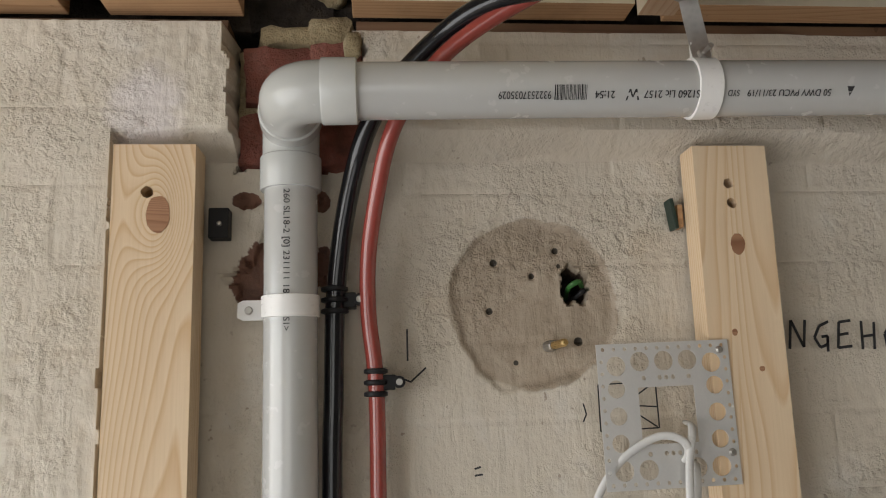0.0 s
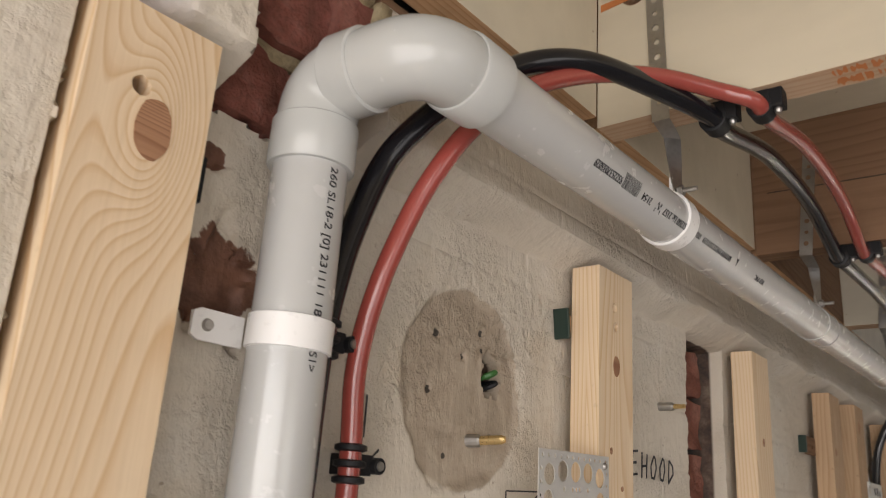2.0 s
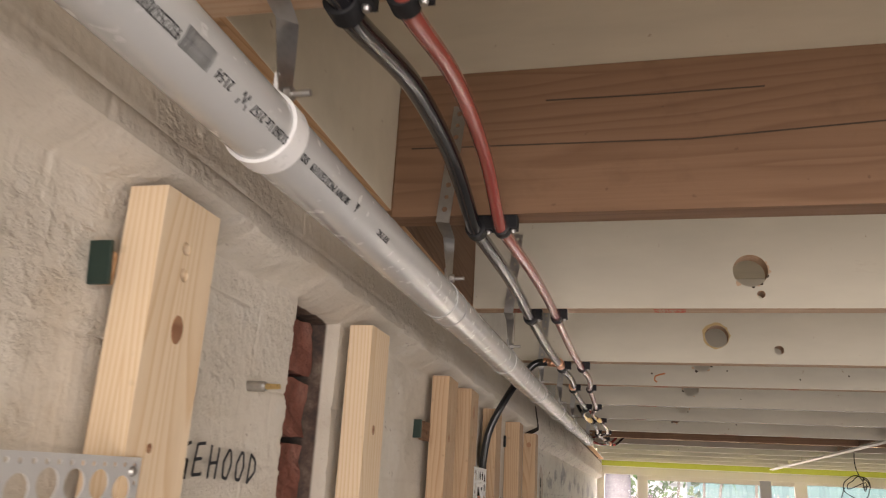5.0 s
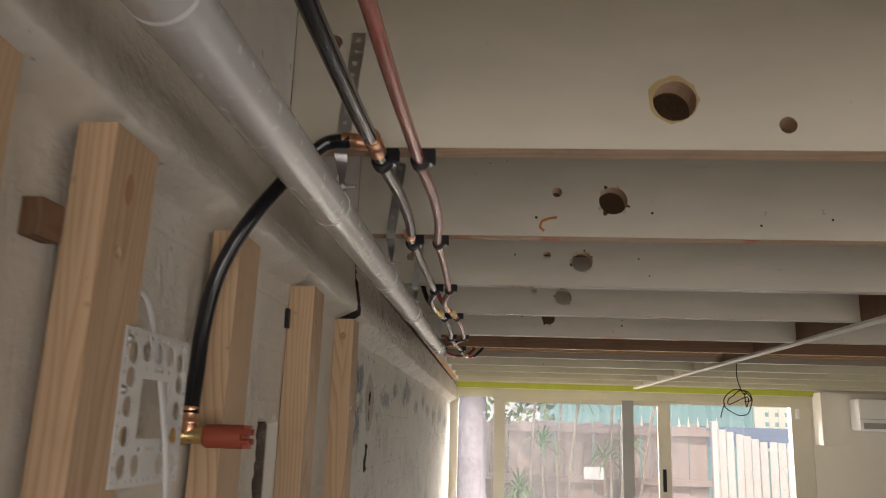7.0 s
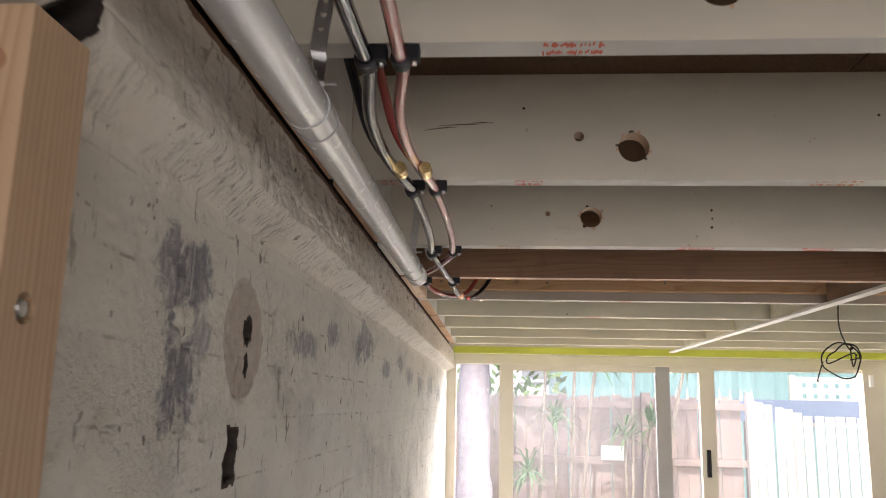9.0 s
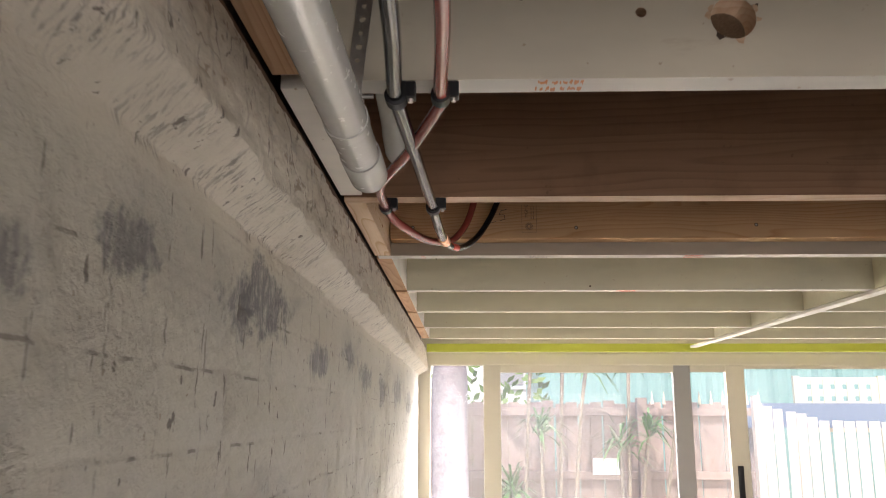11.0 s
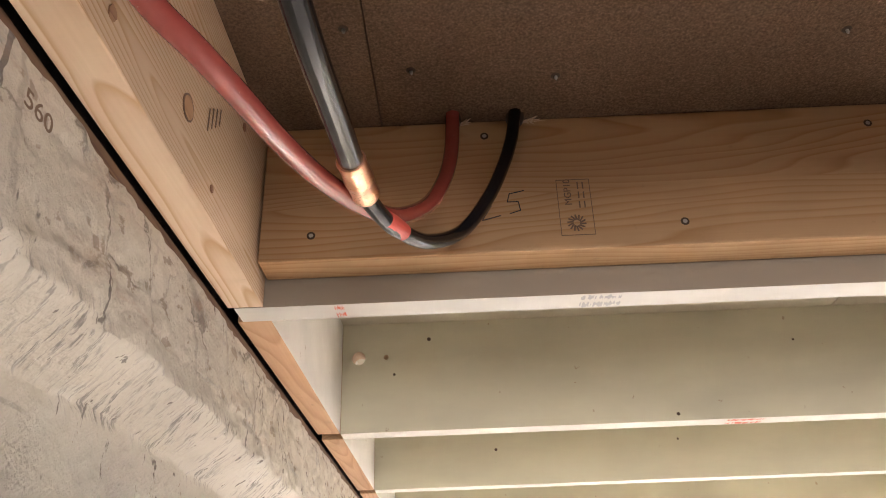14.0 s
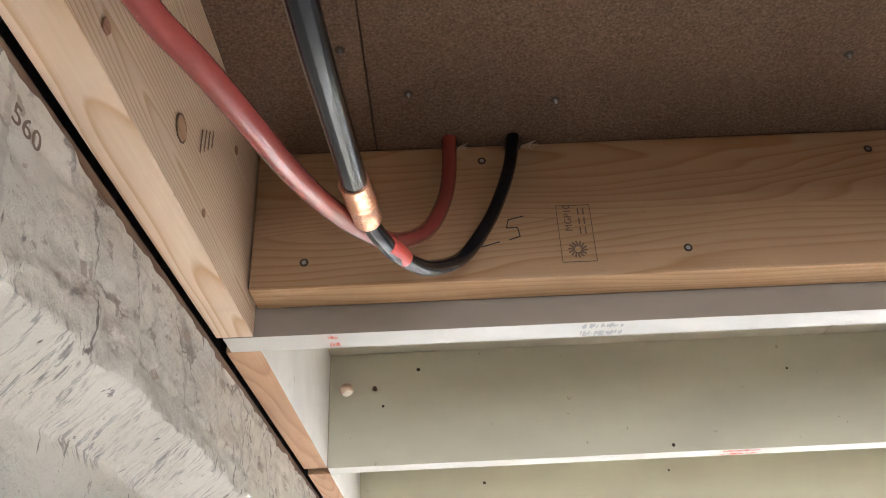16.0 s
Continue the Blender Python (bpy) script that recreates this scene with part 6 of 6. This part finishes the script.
for z in (1.06, 1.735):
    part("rail", box(-5, 3.45, 12.54, 12.61, z, z + 0.085, 0.004), FENCE, fence)
for x in (-2.6, 2.15):
    part("fence_post", box(x, x + 0.11, 12.45, 12.55, -0.15, 1.93, 0.005), FENCE, fence)

pale = thing("fence", "pale paling fence with a sloping top", "fence")
for k in range(26):
    f = k / 25
    x, y = 3.46 + 2.1 * f, 12.5 - 2.0 * f
    h = 1.87 - 0.17 * min(1, f * 4.0) - 0.04 * f
    b = part("paling", box(-0.05, 0.05, -0.008, 0.008, -0.15, h + rng.uniform(-0.008, 0.008), 0.003), PALE, pale)
    b.location, b.rotation_euler = (x, y, 0), (0, rng.uniform(-0.008, 0.008), math.atan2(-2.0, 2.1))
part("fence_post", box(3.40, 3.47, 12.42, 12.52, -0.15, 1.95, 0.004), PALE, pale)
lattice = thing("lattice", "cream timber lattice panel behind the pale fence", "lattice", at=(0, 0, 0))
for k in range(7):
    part("slat", box(4.56 + 0.15 * k, 4.65 + 0.15 * k, 14.0, 14.014, 1.55, 2.2), LATT, lattice)
for k in range(5):
    part("slat", box(4.56, 5.55, 14.0145, 14.028, 1.535 + 0.15 * k, 1.62 + 0.15 * k), LATT, lattice)
part("frame_post", box(4.48, 4.559, 13.98, 14.04, -0.15, 2.24), LATT, lattice)
part("frame_post", box(5.551, 5.64, 13.98, 14.04, -0.15, 2.24), LATT, lattice)
tarp = thing("shed_roof", "blue-grey sheet roof edge behind the pale fence", "roof")
part("sheet", box(3.55, 8.0, 13.3, 13.9, 1.60, 1.885), BLUE, tarp)
part("support", box(3.7, 3.8, 13.5, 13.6, -0.15, 1.6), FENCE, tarp)
part("support", box(7.7, 7.8, 13.5, 13.6, -0.15, 1.6), FENCE, tarp)
shed = thing("shed", "green corrugated metal shed beyond the fence", "shed")
cor = bmesh.new()
last = None
for k in range(96):
    x = 1.38 + 0.06 * k
    y = 15.6 + 0.03 * math.sin(k * 1.2)
    pair = (cor.verts.new((x, y, -0.15)), cor.verts.new((x, y, 3.0)))
    if last:
        cor.faces.new((last[0], pair[0], pair[1], last[1]))
    last = pair
part("wall", cor, TEAL, shed)
part("roof", box(1.2, 7.3, 15.4, 18.6, 3.0, 3.08), TEAL, shed)
part("back", box(1.4, 7.0, 15.7, 18.4, -0.15, 3.0), TEAL, shed)
# plain pale cones for the unidentified spike shapes above the fence
spikes = thing("pale_spike_row", "row of pale spike shapes above the fence", "spikes")
for k in range(10):
    part("spike", lathe((2.35 + 0.13 * k, 12.6, 1.86), (2.35 + 0.13 * k, 12.6, 2.0), ((0, 0.02), (1, 0.002)), 6), LATT, spikes)

trunk = thing("tree", "smooth grey tree trunk outside the doors", "tree", at=(0.13, 11.2, -0.12))
part("trunk", tube(smooth_path([(0, 0, 0), (0.01, 0, 1.0), (0.0, 0.02, 2.0), (0.03, 0, 3.6), (0.0, 0, 4.6)]), [0.20] * 9 + [0.17] * 9 + [0.15] * 8 + [0.12] * 7, 20), TRUNK, trunk, smooth=True)
crown = bmesh.new()
for k in range(500):
    p = Vector((rng.gauss(0, 0.9), rng.gauss(0, 0.9), 4.7 + rng.gauss(0, 0.5)))
    d = Vector((rng.uniform(-1, 1), rng.uniform(-1, 1), rng.uniform(-1, 1))).normalized() * 0.09
    e = d.orthogonal().normalized() * 0.035
    crown.faces.new([crown.verts.new(v) for v in (p - d, p + e, p + d, p - e)])
part("crown", crown, LEAF, trunk)
for a in range(5):
    t = a * 1.26
    part("limb", tube([(0, 0, 4.0), (math.cos(t) * 0.4, math.sin(t) * 0.4, 4.5), (math.cos(t) * 1.0, math.sin(t) * 1.0, 4.9)], [0.07, 0.05, 0.02], 8), TRUNK, trunk)


def dracaena(x, y, canes, seed):
    r = random.Random(seed)
    plant = thing("dracaena", "tall cane plant with spiky strap-leaf rosettes", "plant", "cane plants by the fence", at=(x, y, -0.12))
    for dx, dy, h in canes:
        part("cane", tube(smooth_path([(dx * 0.3, dy * 0.3, 0), (dx * 0.6, dy, h * 0.4), (dx * 0.8, dy, h * 0.75), (dx, dy, h)]), 0.019, 8), CANE, plant)
        bm = bmesh.new()
        for k in range(46):
            a, up = r.uniform(0, 6.28), r.uniform(-0.5, 1.1)
            L = r.uniform(0.28, 0.46)
            out = Vector((math.cos(a) * math.cos(up), math.sin(a) * math.cos(up), math.sin(up)))
            w = out.cross(Vector((0, 0, 1))).normalized() * 0.013
            base = Vector((dx, dy, h + r.uniform(-0.12, 0.06)))
            mid = base + out * L * 0.55
            tip = base + out * L + Vector((0, 0, -0.16 * L * 2))
            v = [bm.verts.new(p) for p in (base - w * 0.6, base + w * 0.6, mid + w, mid - w, tip)]
            bm.faces.new((v[0], v[1], v[2], v[3]))
            bm.faces.new((v[3], v[2], v[4]))
        part("rosette", bm, LEAF, plant, "spiky green leaf rosette")


dracaena(1.15, 12.1, [(-0.1, 0, 1.75), (0.42, 0, 2.45), (0.2, 0.1, 2.9)], 1)
dracaena(1.9, 12.15, [(0.0, 0, 1.6), (0.3, 0, 1.72), (0.12, 0, 2.55), (0.75, 0, 2.5)], 2)
dracaena(0.75, 12.0, [(0.0, 0, 1.15), (0.25, 0.1, 2.75)], 3)
bush = bmesh.new()
for k in range(1400):
    p = Vector((rng.uniform(-2.5, 1.4), 14.6 + rng.gauss(0, 0.3), 1.1 + abs(rng.gauss(0, 0.55))))
    d = Vector((rng.uniform(-1, 1), rng.uniform(-1, 1), rng.uniform(-1, 1))).normalized() * 0.09
    e = d.orthogonal().normalized() * 0.05
    bush.faces.new([bush.verts.new(v) for v in (p - d, p + e, p + d, p - e)])
hedge = thing("hedge", "loose leafy hedge beyond the fence", "hedge", kind="stuff")
part("leaves", bush, HEDGE, hedge)
part("stems", box(-2.3, 1.2, 14.55, 14.65, -0.15, 1.4), FENCE, hedge)
sign = thing("notice", "small white sheet fixed to the fence rail", "sheet", at=(1.66, 12.53, 1.11))
part("sheet", box(0, 0.30, -0.012, 0.004, 0, 0.17, 0.003), WHITEPL, sign)
house = thing("house", "white rendered neighbouring house with a dark window", "house")
part("wall", box(-7.0, 1.9, 20.0, 20.3, -0.15, 5.0), WHITE, house)
part("roof", box(-7.3, 2.2, 19.6, 24.0, 5.0, 5.15), TAUPE, house)
part("window_frame", box(0.85, 1.55, 19.96, 19.995, 2.25, 3.0, 0.01), WHITEPL, house)
part("window", box(0.93, 1.47, 19.945, 19.959, 2.33, 2.92), GREYALU, house, "dark window pane")
